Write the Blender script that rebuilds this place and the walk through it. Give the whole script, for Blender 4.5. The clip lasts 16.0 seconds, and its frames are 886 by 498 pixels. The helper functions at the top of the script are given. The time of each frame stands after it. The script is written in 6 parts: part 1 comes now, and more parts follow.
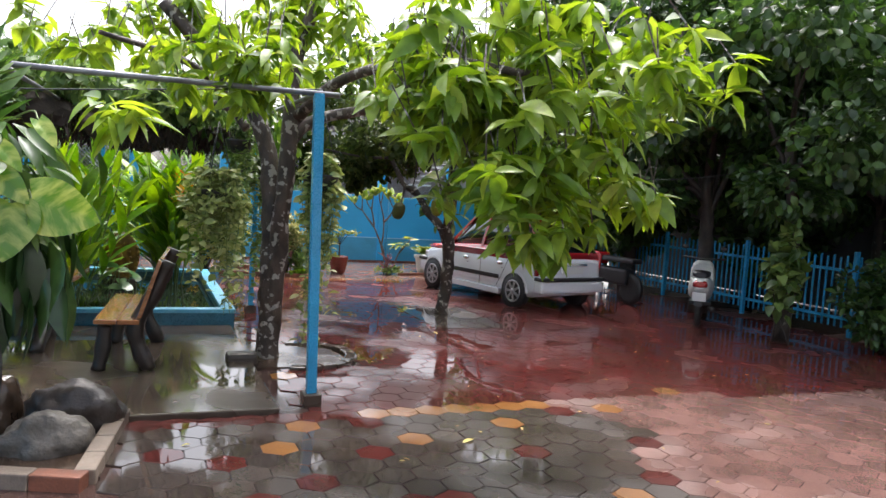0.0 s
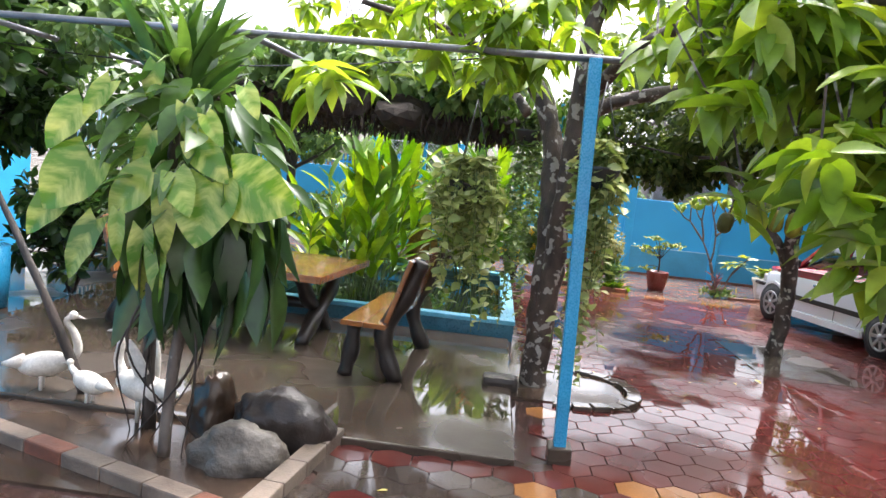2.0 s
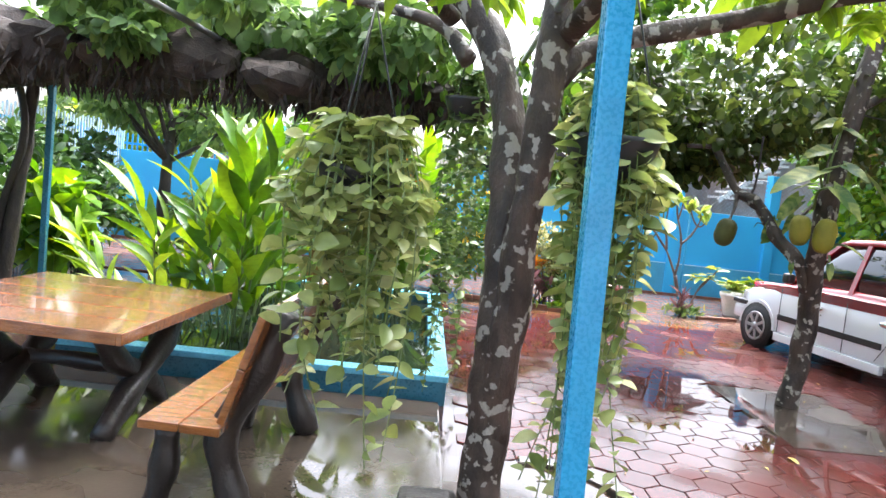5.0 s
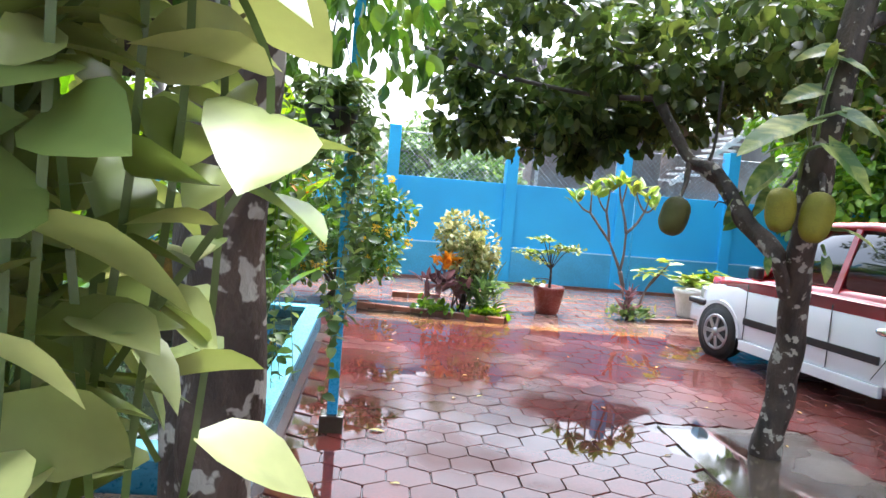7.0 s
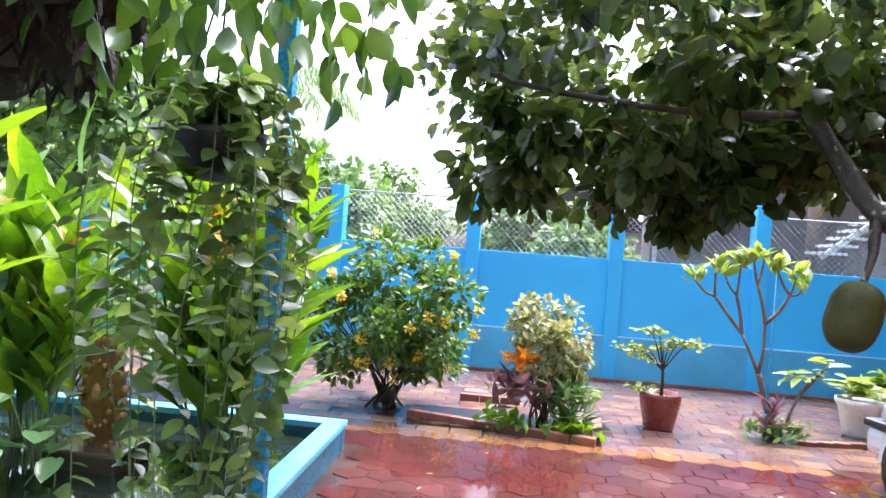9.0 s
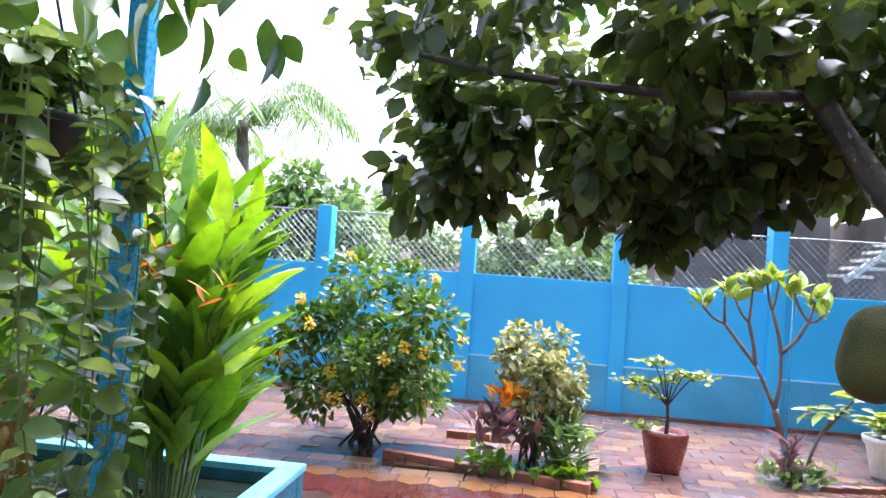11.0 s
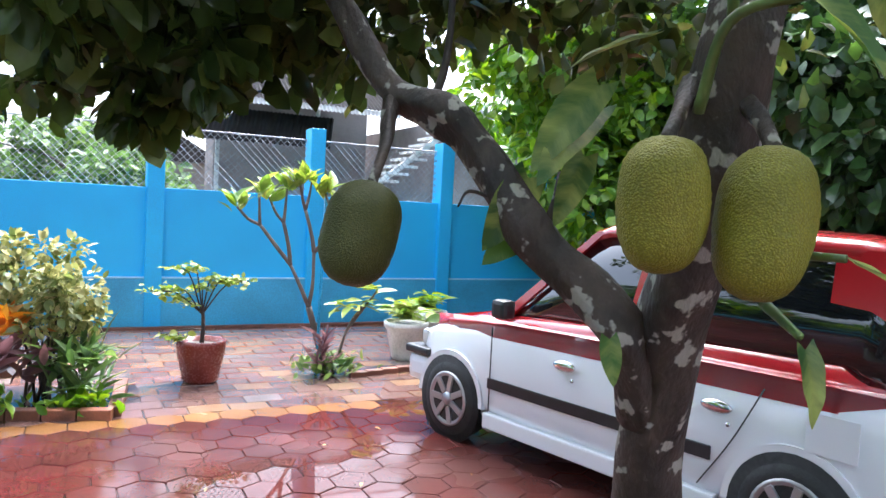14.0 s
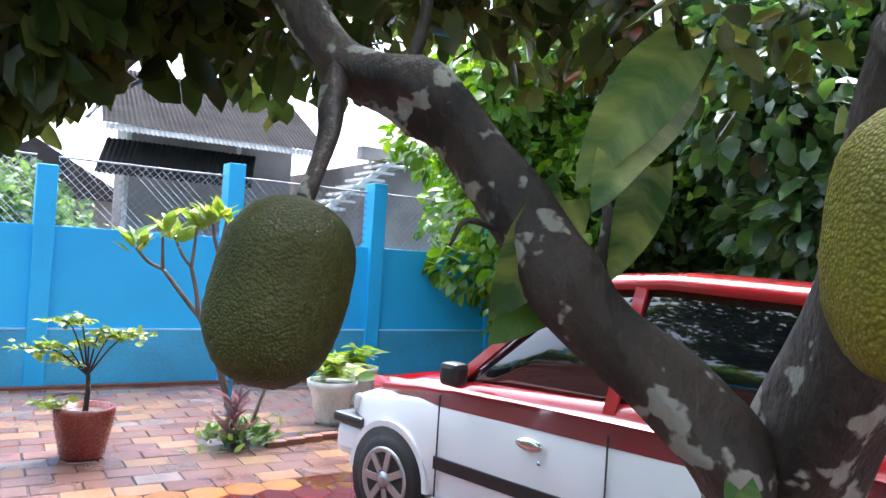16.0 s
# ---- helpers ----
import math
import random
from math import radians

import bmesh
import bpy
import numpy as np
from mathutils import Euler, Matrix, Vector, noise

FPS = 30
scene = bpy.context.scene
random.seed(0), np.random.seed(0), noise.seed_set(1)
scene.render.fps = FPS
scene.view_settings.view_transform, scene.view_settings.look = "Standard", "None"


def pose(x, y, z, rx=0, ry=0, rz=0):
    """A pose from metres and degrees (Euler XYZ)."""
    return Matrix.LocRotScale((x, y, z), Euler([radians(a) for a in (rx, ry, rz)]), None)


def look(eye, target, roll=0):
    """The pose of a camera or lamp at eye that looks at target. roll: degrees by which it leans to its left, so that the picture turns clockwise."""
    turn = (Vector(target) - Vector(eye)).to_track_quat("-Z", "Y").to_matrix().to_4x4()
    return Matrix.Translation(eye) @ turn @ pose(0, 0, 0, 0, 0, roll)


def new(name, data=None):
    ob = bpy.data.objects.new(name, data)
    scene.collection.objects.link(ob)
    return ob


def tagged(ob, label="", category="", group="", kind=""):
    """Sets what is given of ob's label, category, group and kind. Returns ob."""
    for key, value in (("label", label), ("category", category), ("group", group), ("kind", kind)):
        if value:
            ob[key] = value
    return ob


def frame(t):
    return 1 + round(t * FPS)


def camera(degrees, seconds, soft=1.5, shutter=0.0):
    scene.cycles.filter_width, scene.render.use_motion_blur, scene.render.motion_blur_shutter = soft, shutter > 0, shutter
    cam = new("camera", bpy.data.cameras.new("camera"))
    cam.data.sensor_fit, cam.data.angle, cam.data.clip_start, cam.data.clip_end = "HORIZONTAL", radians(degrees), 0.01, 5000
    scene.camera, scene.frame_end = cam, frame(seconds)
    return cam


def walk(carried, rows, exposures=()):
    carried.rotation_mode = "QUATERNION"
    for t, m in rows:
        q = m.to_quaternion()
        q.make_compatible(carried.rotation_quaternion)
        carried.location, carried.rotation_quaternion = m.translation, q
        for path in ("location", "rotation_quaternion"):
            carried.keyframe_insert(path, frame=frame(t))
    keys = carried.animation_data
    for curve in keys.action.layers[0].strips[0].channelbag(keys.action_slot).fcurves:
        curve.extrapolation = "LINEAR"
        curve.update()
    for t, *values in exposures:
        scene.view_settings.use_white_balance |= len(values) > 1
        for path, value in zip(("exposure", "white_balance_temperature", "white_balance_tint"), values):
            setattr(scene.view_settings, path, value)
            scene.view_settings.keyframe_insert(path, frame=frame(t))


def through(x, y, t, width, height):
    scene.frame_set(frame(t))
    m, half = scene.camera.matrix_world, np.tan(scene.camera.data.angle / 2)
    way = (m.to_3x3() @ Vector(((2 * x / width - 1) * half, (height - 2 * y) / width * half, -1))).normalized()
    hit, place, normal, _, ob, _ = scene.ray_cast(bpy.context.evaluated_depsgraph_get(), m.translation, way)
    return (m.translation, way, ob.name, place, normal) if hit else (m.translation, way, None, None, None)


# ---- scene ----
cam = camera(62.0, 16.0)
PATH = [
    (0, (-0.616, -6.386, 1.775), (0.146, -4.543, 1.63), 3.8),
    (0.5, (-0.36, -6.028, 1.7), (-0.014, -4.067, 1.509), 5.7),
    (1, (-0.186, -5.69, 1.71), (0.055, -3.713, 1.526), 5.6),
    (1.5, (-0.05, -5.511, 1.77), (-0.076, -3.522, 1.561), 6.2),
    (2, (0.149, -5.132, 1.73), (0.02, -3.146, 1.528), 6.1),
    (2.5, (0.3, -4.658, 1.732), (0.27, -2.67, 1.518), 6.6),
    (3, (0.344, -4.286, 1.712), (0.175, -2.317, 1.401), 6.6),
    (3.5, (0.222, -3.89, 1.752), (0.144, -1.904, 1.528), 5.9),
    (4, (0.225, -3.481, 1.7), (0.166, -1.486, 1.579), 5.2),
    (4.3, (0.174, -3.212, 1.706), (0.067, -1.219, 1.576), 5.1),
    (4.5, (0.14, -3.1, 1.69), (0.053, -1.105, 1.58), 5.3),
    (5, (0.185, -2.66, 1.675), (0.246, -0.669, 1.496), 6.2),
    (5.2, (0.27, -2.445, 1.69), (0.36, -0.459, 1.469), 5.9),
    (7.3, (1.14, -0.38, 1.6), (1.351, 1.602, 1.438), 4.2),
    (7.5, (1.2, -0.17, 1.61), (1.455, 1.809, 1.468), 4.2),
    (8, (1.38, 0.38, 1.615), (1.406, 2.377, 1.507), 2.7),
    (8.5, (1.617, 0.794, 1.708), (1.412, 2.783, 1.665), 3.1),
    (9, (1.689, 1.198, 1.642), (1.504, 3.19, 1.637), 4.2),
    (11.5, (2.016, 1.855, 1.642), (1.766, 3.838, 1.706), 3.9),
    (12, (1.985, 1.803, 1.631), (2.2, 3.79, 1.694), 5.9),
    (12.5, (2.105, 1.82, 1.626), (2.667, 3.737, 1.717), 5.7),
    (13, (2.208, 1.848, 1.605), (3.02, 3.675, 1.594), 7.1),
    (13.5, (2.24, 2.019, 1.575), (3.161, 3.794, 1.527), 8.5),
    (14, (2.289, 2.245, 1.572), (3.181, 4.032, 1.464), 3.0),
    (14.5, (2.368, 2.446, 1.54), (3.109, 4.302, 1.464), 2.2),
    (15, (2.468, 2.753, 1.515), (3.261, 4.588, 1.435), 3.3),
    (15.5, (2.51, 2.88, 1.545), (3.446, 4.647, 1.491), 2.8),
    (16, (2.549, 2.955, 1.56), (3.615, 4.647, 1.588), 3.7),
]
walk(cam, [(t, look(eye, target, roll)) for t, eye, target, roll in PATH],
     [(0, 1.6, 6300, 12), (1.5, 2.0, 6300, 13), (3.5, 2.3, 6200, 12), (5, 2.65, 6050, 11), (7.5, 2.55, 5750, 10), (9, 2.55, 5700, 19), (11.5, 2.42, 5650, 19), (12.5, 2.36, 5650, 17), (14, 2.48, 5600, 10), (16, 2.48, 5600, 11)])

# ---- light ----
world = bpy.data.worlds.new("overcast")
scene.world = world
world.use_nodes = True
wn, wl = world.node_tree.nodes, world.node_tree.links
sky = wn.new("ShaderNodeTexSky")
sky.sky_type, sky.sun_disc = "NISHITA", False
sky.sun_elevation, sky.sun_rotation = radians(62), radians(20)
sky.dust_density, sky.air_density, sky.ozone_density = 6.0, 1.0, 0.5
soft_sky = wn.new("ShaderNodeHueSaturation")
soft_sky.inputs["Saturation"].default_value = 0.5
wl.new(sky.outputs[0], soft_sky.inputs["Color"])
wl.new(soft_sky.outputs[0], wn["Background"].inputs["Color"])
wn["Background"].inputs["Strength"].default_value = 0.15
sun_data = bpy.data.lights.new("sun", "SUN")
sun_data.energy, sun_data.angle, sun_data.color = 1.2, radians(20), (1.0, 0.98, 0.95)
sun = new("sun", sun_data)
sun.matrix_world = look((0, 0, 10), (0 - 3.0, 0 - 1.5, 10 - 6.3))


# ---- materials ----
def nodes_of(name):
    m = bpy.data.materials.new(name)
    m.use_nodes = True
    return m, m.node_tree.nodes, m.node_tree.links, m.node_tree.nodes["Principled BSDF"]


def ramp(n, stops):
    r = n.new("ShaderNodeValToRGB")
    while len(r.color_ramp.elements) < len(stops):
        r.color_ramp.elements.new(0.5)
    for e, (p, c) in zip(r.color_ramp.elements, stops):
        e.position, e.color = p, (*c, 1)
    return r


def surface(name, base, dark, rough=0.5, scale=6.0, grain=60.0, bump=0.15, metal=0.0, stretch=(1, 1, 1),
            per_piece=0.0, rough_dip=0.0, coat=0.0, spec=0.5, silt=None):
    """A worn surface: stains at a large scale, grain at a small one, a little relief, wet patches by rough_dip."""
    m, n, l, p = nodes_of(name)
    tc = n.new("ShaderNodeTexCoord")
    mp = n.new("ShaderNodeMapping")
    mp.inputs["Scale"].default_value = stretch
    geo = n.new("ShaderNodeNewGeometry")
    l.new(geo.outputs["Position"] if per_piece or rough_dip else tc.outputs["Object"], mp.inputs["Vector"])
    big = n.new("ShaderNodeTexNoise")
    big.inputs["Scale"].default_value, big.inputs["Detail"].default_value = scale, 6
    fine = n.new("ShaderNodeTexNoise")
    fine.inputs["Scale"].default_value, fine.inputs["Detail"].default_value = grain, 4
    for t in (big, fine):
        l.new(mp.outputs[0], t.inputs["Vector"])
    r = ramp(n, [(0.3, dark), (0.62, base)])
    l.new(big.outputs[0], r.inputs[0])
    mix = n.new("ShaderNodeMix")
    mix.data_type, mix.blend_type = "RGBA", "MULTIPLY"
    mix.inputs["Factor"].default_value = 0.45
    l.new(r.outputs[0], mix.inputs[6])
    g = ramp(n, [(0.3, (0.55, 0.55, 0.55)), (0.7, (1.1, 1.1, 1.1))])
    l.new(fine.outputs[0], g.inputs[0])
    l.new(g.outputs[0], mix.inputs[7])
    out = mix.outputs[2]
    if per_piece:
        info = n.new("ShaderNodeObjectInfo")
        add = n.new("ShaderNodeMath")
        add.operation = "ADD"
        l.new(info.outputs["Random"], add.inputs[0])
        l.new(geo.outputs["Random Per Island"], add.inputs[1])
        fr = n.new("ShaderNodeMath")
        fr.operation = "FRACT"
        l.new(add.outputs[0], fr.inputs[0])
        hs = n.new("ShaderNodeHueSaturation")
        rng = n.new("ShaderNodeMapRange")
        rng.inputs["To Min"].default_value, rng.inputs["To Max"].default_value = 1 - per_piece, 1 + per_piece
        l.new(fr.outputs[0], rng.inputs["Value"])
        l.new(rng.outputs[0], hs.inputs["Value"])
        l.new(out, hs.inputs["Color"])
        out = hs.outputs[0]
    if silt:
        film = n.new("ShaderNodeTexNoise")
        film.inputs["Scale"].default_value, film.inputs["Detail"].default_value = 0.75, 7
        film.inputs["Roughness"].default_value = 0.62
        l.new(geo.outputs["Position"], film.inputs["Vector"])
        fk = ramp(n, [(0.42, (0.12, 0.12, 0.12)), (0.66, (0.62, 0.62, 0.62))])
        l.new(film.outputs[0], fk.inputs[0])
        fm = n.new("ShaderNodeMix")
        fm.data_type = "RGBA"
        l.new(fk.outputs[0], fm.inputs[0])
        l.new(out, fm.inputs[6])
        fm.inputs[7].default_value = (*silt, 1)
        out = fm.outputs[2]
    l.new(out, p.inputs["Base Color"])
    rr = n.new("ShaderNodeMapRange")
    rr.inputs["From Min"].default_value, rr.inputs["From Max"].default_value = 0.35, 0.65
    rr.inputs["To Min"].default_value, rr.inputs["To Max"].default_value = max(0.02, rough - 0.1 - rough_dip), rough + 0.08
    if rough_dip:
        pud = n.new("ShaderNodeTexNoise")
        pud.inputs["Scale"].default_value, pud.inputs["Detail"].default_value = 0.9, 3
        l.new(geo.outputs["Position"], pud.inputs["Vector"])
        rr.inputs["From Min"].default_value, rr.inputs["From Max"].default_value = 0.46, 0.66
        l.new(pud.outputs[0], rr.inputs["Value"])
    else:
        l.new(fine.outputs[0], rr.inputs["Value"])
    l.new(rr.outputs[0], p.inputs["Roughness"])
    b = n.new("ShaderNodeBump")
    b.inputs["Strength"].default_value, b.inputs["Distance"].default_value = bump, 0.01
    if rough_dip:
        damp = n.new("ShaderNodeMath")
        damp.operation = "MULTIPLY"
        l.new(fine.outputs[0], damp.inputs[0])
        l.new(rr.outputs[0], damp.inputs[1])
        l.new(damp.outputs[0], b.inputs["Height"])
    else:
        l.new(fine.outputs[0], b.inputs["Height"])
    l.new(b.outputs[0], p.inputs["Normal"])
    p.inputs["Metallic"].default_value = metal
    p.inputs["Coat Weight"].default_value = coat
    p.inputs["Specular IOR Level"].default_value = spec
    p.inputs["Coat Roughness"].default_value = 0.06
    return m


def plain(name, col, rough=0.4, metal=0.0, coat=0.0, emit=None):
    m, n, l, p = nodes_of(name)
    p.inputs["Base Color"].default_value = (*col, 1)
    p.inputs["Roughness"].default_value, p.inputs["Metallic"].default_value = rough, metal
    p.inputs["Coat Weight"].default_value = coat
    return m


def leaf_mat(name, low, mid, high, rough=0.32, veins=0.0, yellow=None, through=0.35):
    """A glossy wet leaf: colour per leaf, light passing through, and for variegated leaves streaks along the blade."""
    m, n, l, p = nodes_of(name)
    geo, info = n.new("ShaderNodeNewGeometry"), n.new("ShaderNodeObjectInfo")
    add = n.new("ShaderNodeMath")
    l.new(geo.outputs["Random Per Island"], add.inputs[0])
    l.new(info.outputs["Random"], add.inputs[1])
    fr = n.new("ShaderNodeMath")
    fr.operation = "FRACT"
    l.new(add.outputs[0], fr.inputs[0])
    r = ramp(n, [(0.0, low), (0.55, mid), (1.0, high)])
    l.new(fr.outputs[0], r.inputs[0])
    out = r.outputs[0]
    tc = n.new("ShaderNodeTexCoord")
    ns = n.new("ShaderNodeTexNoise")
    ns.inputs["Detail"].default_value = 5
    if yellow:
        sep, side, vein, com = n.new("ShaderNodeSeparateXYZ"), n.new("ShaderNodeMath"), n.new("ShaderNodeMath"), n.new("ShaderNodeCombineXYZ")
        l.new(tc.outputs["Object"], sep.inputs[0])
        side.operation, vein.operation = "ABSOLUTE", "MULTIPLY_ADD"
        l.new(sep.outputs["X"], side.inputs[0])
        l.new(side.outputs[0], vein.inputs[0])
        vein.inputs[1].default_value = -0.75
        l.new(sep.outputs["Y"], vein.inputs[2])
        shift = n.new("ShaderNodeMath")
        shift.operation = "MULTIPLY"
        l.new(info.outputs["Random"], shift.inputs[0])
        shift.inputs[1].default_value = 9.0
        l.new(vein.outputs[0], com.inputs["Y"])
        wide = n.new("ShaderNodeMath")
        wide.operation = "MULTIPLY"
        l.new(sep.outputs["X"], wide.inputs[0])
        wide.inputs[1].default_value = 0.45
        l.new(wide.outputs[0], com.inputs["X"])
        l.new(shift.outputs[0], com.inputs["Z"])
        l.new(com.outputs[0], ns.inputs["Vector"])
        ns.inputs["Scale"].default_value, ns.inputs["Roughness"].default_value = 8.5, 0.6
        k = ramp(n, [(0.43, (0, 0, 0)), (0.68, (1, 1, 1))])
        l.new(ns.outputs[0], k.inputs[0])
        mx = n.new("ShaderNodeMix")
        mx.data_type = "RGBA"
        l.new(k.outputs[0], mx.inputs[0])
        l.new(out, mx.inputs[6])
        mx.inputs[7].default_value = (*yellow, 1)
        out = mx.outputs[2]
    else:
        ns.inputs["Scale"].default_value = 14
        l.new(geo.outputs["Position"], ns.inputs["Vector"])
        k = ramp(n, [(0.3, (0.7, 0.7, 0.7)), (0.7, (1.15, 1.15, 1.15))])
        l.new(ns.outputs[0], k.inputs[0])
        mx = n.new("ShaderNodeMix")
        mx.data_type, mx.blend_type = "RGBA", "MULTIPLY"
        mx.inputs[0].default_value = 1.0
        l.new(out, mx.inputs[6])
        l.new(k.outputs[0], mx.inputs[7])
        out = mx.outputs[2]
    l.new(out, p.inputs["Base Color"])
    p.inputs["Roughness"].default_value = rough
    tr = n.new("ShaderNodeBsdfTranslucent")
    hs = n.new("ShaderNodeHueSaturation")
    hs.inputs["Value"].default_value, hs.inputs["Saturation"].default_value = 1.5, 1.15
    hs.inputs["Hue"].default_value = 0.485
    l.new(out, hs.inputs["Color"])
    l.new(hs.outputs[0], tr.inputs["Color"])
    ms = n.new("ShaderNodeMixShader")
    ms.inputs[0].default_value = through
    l.new(p.outputs[0], ms.inputs[1])
    l.new(tr.outputs[0], ms.inputs[2])
    l.new(ms.outputs[0], n["Material Output"].inputs["Surface"])
    return m


def bark_mat(name, base, dark, lichen, amount, size=5.0, squash=0.55):
    m, n, l, p = nodes_of(name)
    geo = n.new("ShaderNodeNewGeometry")
    mp = n.new("ShaderNodeMapping")
    mp.inputs["Scale"].default_value = (1, 1, squash)
    l.new(geo.outputs["Position"], mp.inputs["Vector"])
    a, b, c = (n.new("ShaderNodeTexNoise") for _ in range(3))
    for t, s, d in ((a, 9, 6), (b, size, 3), (c, 55, 5)):
        t.inputs["Scale"].default_value, t.inputs["Detail"].default_value = s, d
        l.new((geo.outputs["Position"] if t is b else mp.outputs[0]), t.inputs["Vector"])
    r = ramp(n, [(0.35, dark), (0.65, base)])
    l.new(a.outputs[0], r.inputs[0])
    k = ramp(n, [(amount, (0, 0, 0)), (amount + 0.035, (1, 1, 1))])
    l.new(b.outputs[0], k.inputs[0])
    mx = n.new("ShaderNodeMix")
    mx.data_type = "RGBA"
    l.new(k.outputs[0], mx.inputs[0])
    l.new(r.outputs[0], mx.inputs[6])
    mx.inputs[7].default_value = (*lichen, 1)
    l.new(mx.outputs[2], p.inputs["Base Color"])
    p.inputs["Roughness"].default_value = 0.6
    bp = n.new("ShaderNodeBump")
    bp.inputs["Strength"].default_value, bp.inputs["Distance"].default_value = 0.5, 0.02
    l.new(c.outputs[0], bp.inputs["Height"])
    l.new(bp.outputs[0], p.inputs["Normal"])
    return m


BLUE = surface("blue_wall_paint", (0.045, 0.47, 0.84), (0.04, 0.40, 0.75), 0.55, 1.2, 90, 0.08)
BLUE_LOW = surface("blue_plinth_paint", (0.07, 0.42, 0.68), (0.06, 0.33, 0.52), 0.5, 1.6, 60, 0.1)
BLUE_RIM = surface("blue_rim_paint", (0.16, 0.52, 0.70), (0.10, 0.40, 0.58), 0.35, 5, 70, 0.1)
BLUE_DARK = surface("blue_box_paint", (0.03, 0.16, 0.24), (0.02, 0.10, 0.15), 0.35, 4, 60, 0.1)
BLUE_STEEL = surface("blue_steel_paint", (0.035, 0.36, 0.66), (0.03, 0.28, 0.52), 0.3, 4, 80, 0.06)
WHITE_LINE = surface("pale_ledge_paint", (0.45, 0.72, 0.85), (0.30, 0.60, 0.80), 0.5, 8, 60, 0.1)
SOIL = surface("wet_soil", (0.07, 0.045, 0.03), (0.03, 0.02, 0.014), 0.5, 5, 45, 0.6, rough_dip=0.3)
MUD = surface("wet_ground", (0.11, 0.075, 0.05), (0.06, 0.045, 0.035), 0.45, 2, 40, 0.4, rough_dip=0.35)
CONCRETE = surface("wet_concrete", (0.086, 0.067, 0.051), (0.042, 0.033, 0.026), 0.33, 2.2, 50, 0.25, rough_dip=0.3, spec=0.42, silt=(0.06, 0.043, 0.03))
JOINT = surface("wet_joint", (0.065, 0.036, 0.03), (0.035, 0.02, 0.018), 0.36, 4, 50, 0.2, rough_dip=0.2, spec=0.32, silt=(0.06, 0.036, 0.028))
HEX_RED = surface("red_paver", (0.105, 0.02, 0.018), (0.056, 0.013, 0.012), 0.32, 1.4, 70, 0.12, per_piece=0.2, rough_dip=0.2, spec=0.14, silt=(0.07, 0.034, 0.026))
HEX_GREY = surface("grey_paver", (0.07, 0.056, 0.048), (0.036, 0.03, 0.027), 0.36, 2.0, 60, 0.25, per_piece=0.25, rough_dip=0.22, spec=0.35, silt=(0.055, 0.037, 0.026))
HEX_PINK = surface("faded_paver", (0.19, 0.105, 0.088), (0.12, 0.066, 0.056), 0.42, 2.0, 60, 0.25, per_piece=0.2, rough_dip=0.3)
HEX_ORANGE = surface("orange_paver", (0.33, 0.14, 0.04), (0.21, 0.09, 0.03), 0.28, 3.0, 60, 0.2, per_piece=0.12, rough_dip=0.28, silt=(0.16, 0.09, 0.05))
TILE_RED = surface("red_tile", (0.20, 0.10, 0.085), (0.13, 0.065, 0.056), 0.2, 3, 60, 0.15, per_piece=0.25, rough_dip=0.2, silt=(0.17, 0.11, 0.085))
TILE_TAN = surface("tan_tile", (0.29, 0.165, 0.09), (0.21, 0.115, 0.065), 0.2, 3, 60, 0.15, per_piece=0.2, rough_dip=0.2, silt=(0.2, 0.13, 0.09))
TILE_GREY = surface("grey_tile", (0.24, 0.18, 0.16), (0.15, 0.115, 0.10), 0.24, 3, 60, 0.15, per_piece=0.2, rough_dip=0.24)
BRICK = surface("kerb_brick", (0.26, 0.09, 0.05), (0.13, 0.05, 0.03), 0.5, 6, 70, 0.4, per_piece=0.35)
# east wall: base colour lowered to imitate the gloom under the trees
WALL_DARK = surface("shade_toned_wall", (0.10, 0.095, 0.09), (0.05, 0.048, 0.045), 0.8, 1.5, 40, 0.3)
KERB_PALE = surface("pale_kerb", (0.22, 0.17, 0.13), (0.12, 0.09, 0.07), 0.5, 6, 60, 0.4, per_piece=0.25)
WOOD = surface("varnished_wood", (0.36, 0.135, 0.035), (0.20, 0.065, 0.018), 0.2, 3, 30, 0.12, stretch=(2, 14, 14), coat=0.6)
LOG = surface("dark_cast_log", (0.035, 0.026, 0.022), (0.018, 0.014, 0.012), 0.4, 8, 50, 0.4)
ROCK = surface("boulder", (0.13, 0.112, 0.092), (0.055, 0.047, 0.038), 0.5, 7, 40, 0.8)
TERRACOTTA = surface("glazed_red_pot", (0.22, 0.04, 0.03), (0.16, 0.03, 0.022), 0.25, 5, 60, 0.06)
WHITE_POT = surface("white_pot", (0.72, 0.72, 0.68), (0.55, 0.56, 0.52), 0.35, 5, 60, 0.05)
WHITE_STATUE = surface("white_plaster", (0.75, 0.72, 0.66), (0.5, 0.46, 0.40), 0.5, 9, 60, 0.15)
GOLD = surface("gilded_plaster", (0.36, 0.20, 0.04), (0.15, 0.08, 0.02), 0.45, 14, 60, 0.5)
WIRE = surface("galvanised_wire", (0.38, 0.39, 0.40), (0.22, 0.22, 0.23), 0.45, 8, 60, 0.05, metal=0.5)
GREY_STEEL = surface("grey_pipe", (0.22, 0.23, 0.25), (0.12, 0.12, 0.13), 0.4, 6, 60, 0.1, metal=0.4)
BLOCK = surface("bare_block_wall", (0.34, 0.30, 0.28), (0.22, 0.19, 0.18), 0.8, 1.5, 40, 0.3)
ROOF = surface("old_roof_sheet", (0.075, 0.068, 0.064), (0.045, 0.04, 0.038), 0.85, 2, 40, 0.2, spec=0.1)
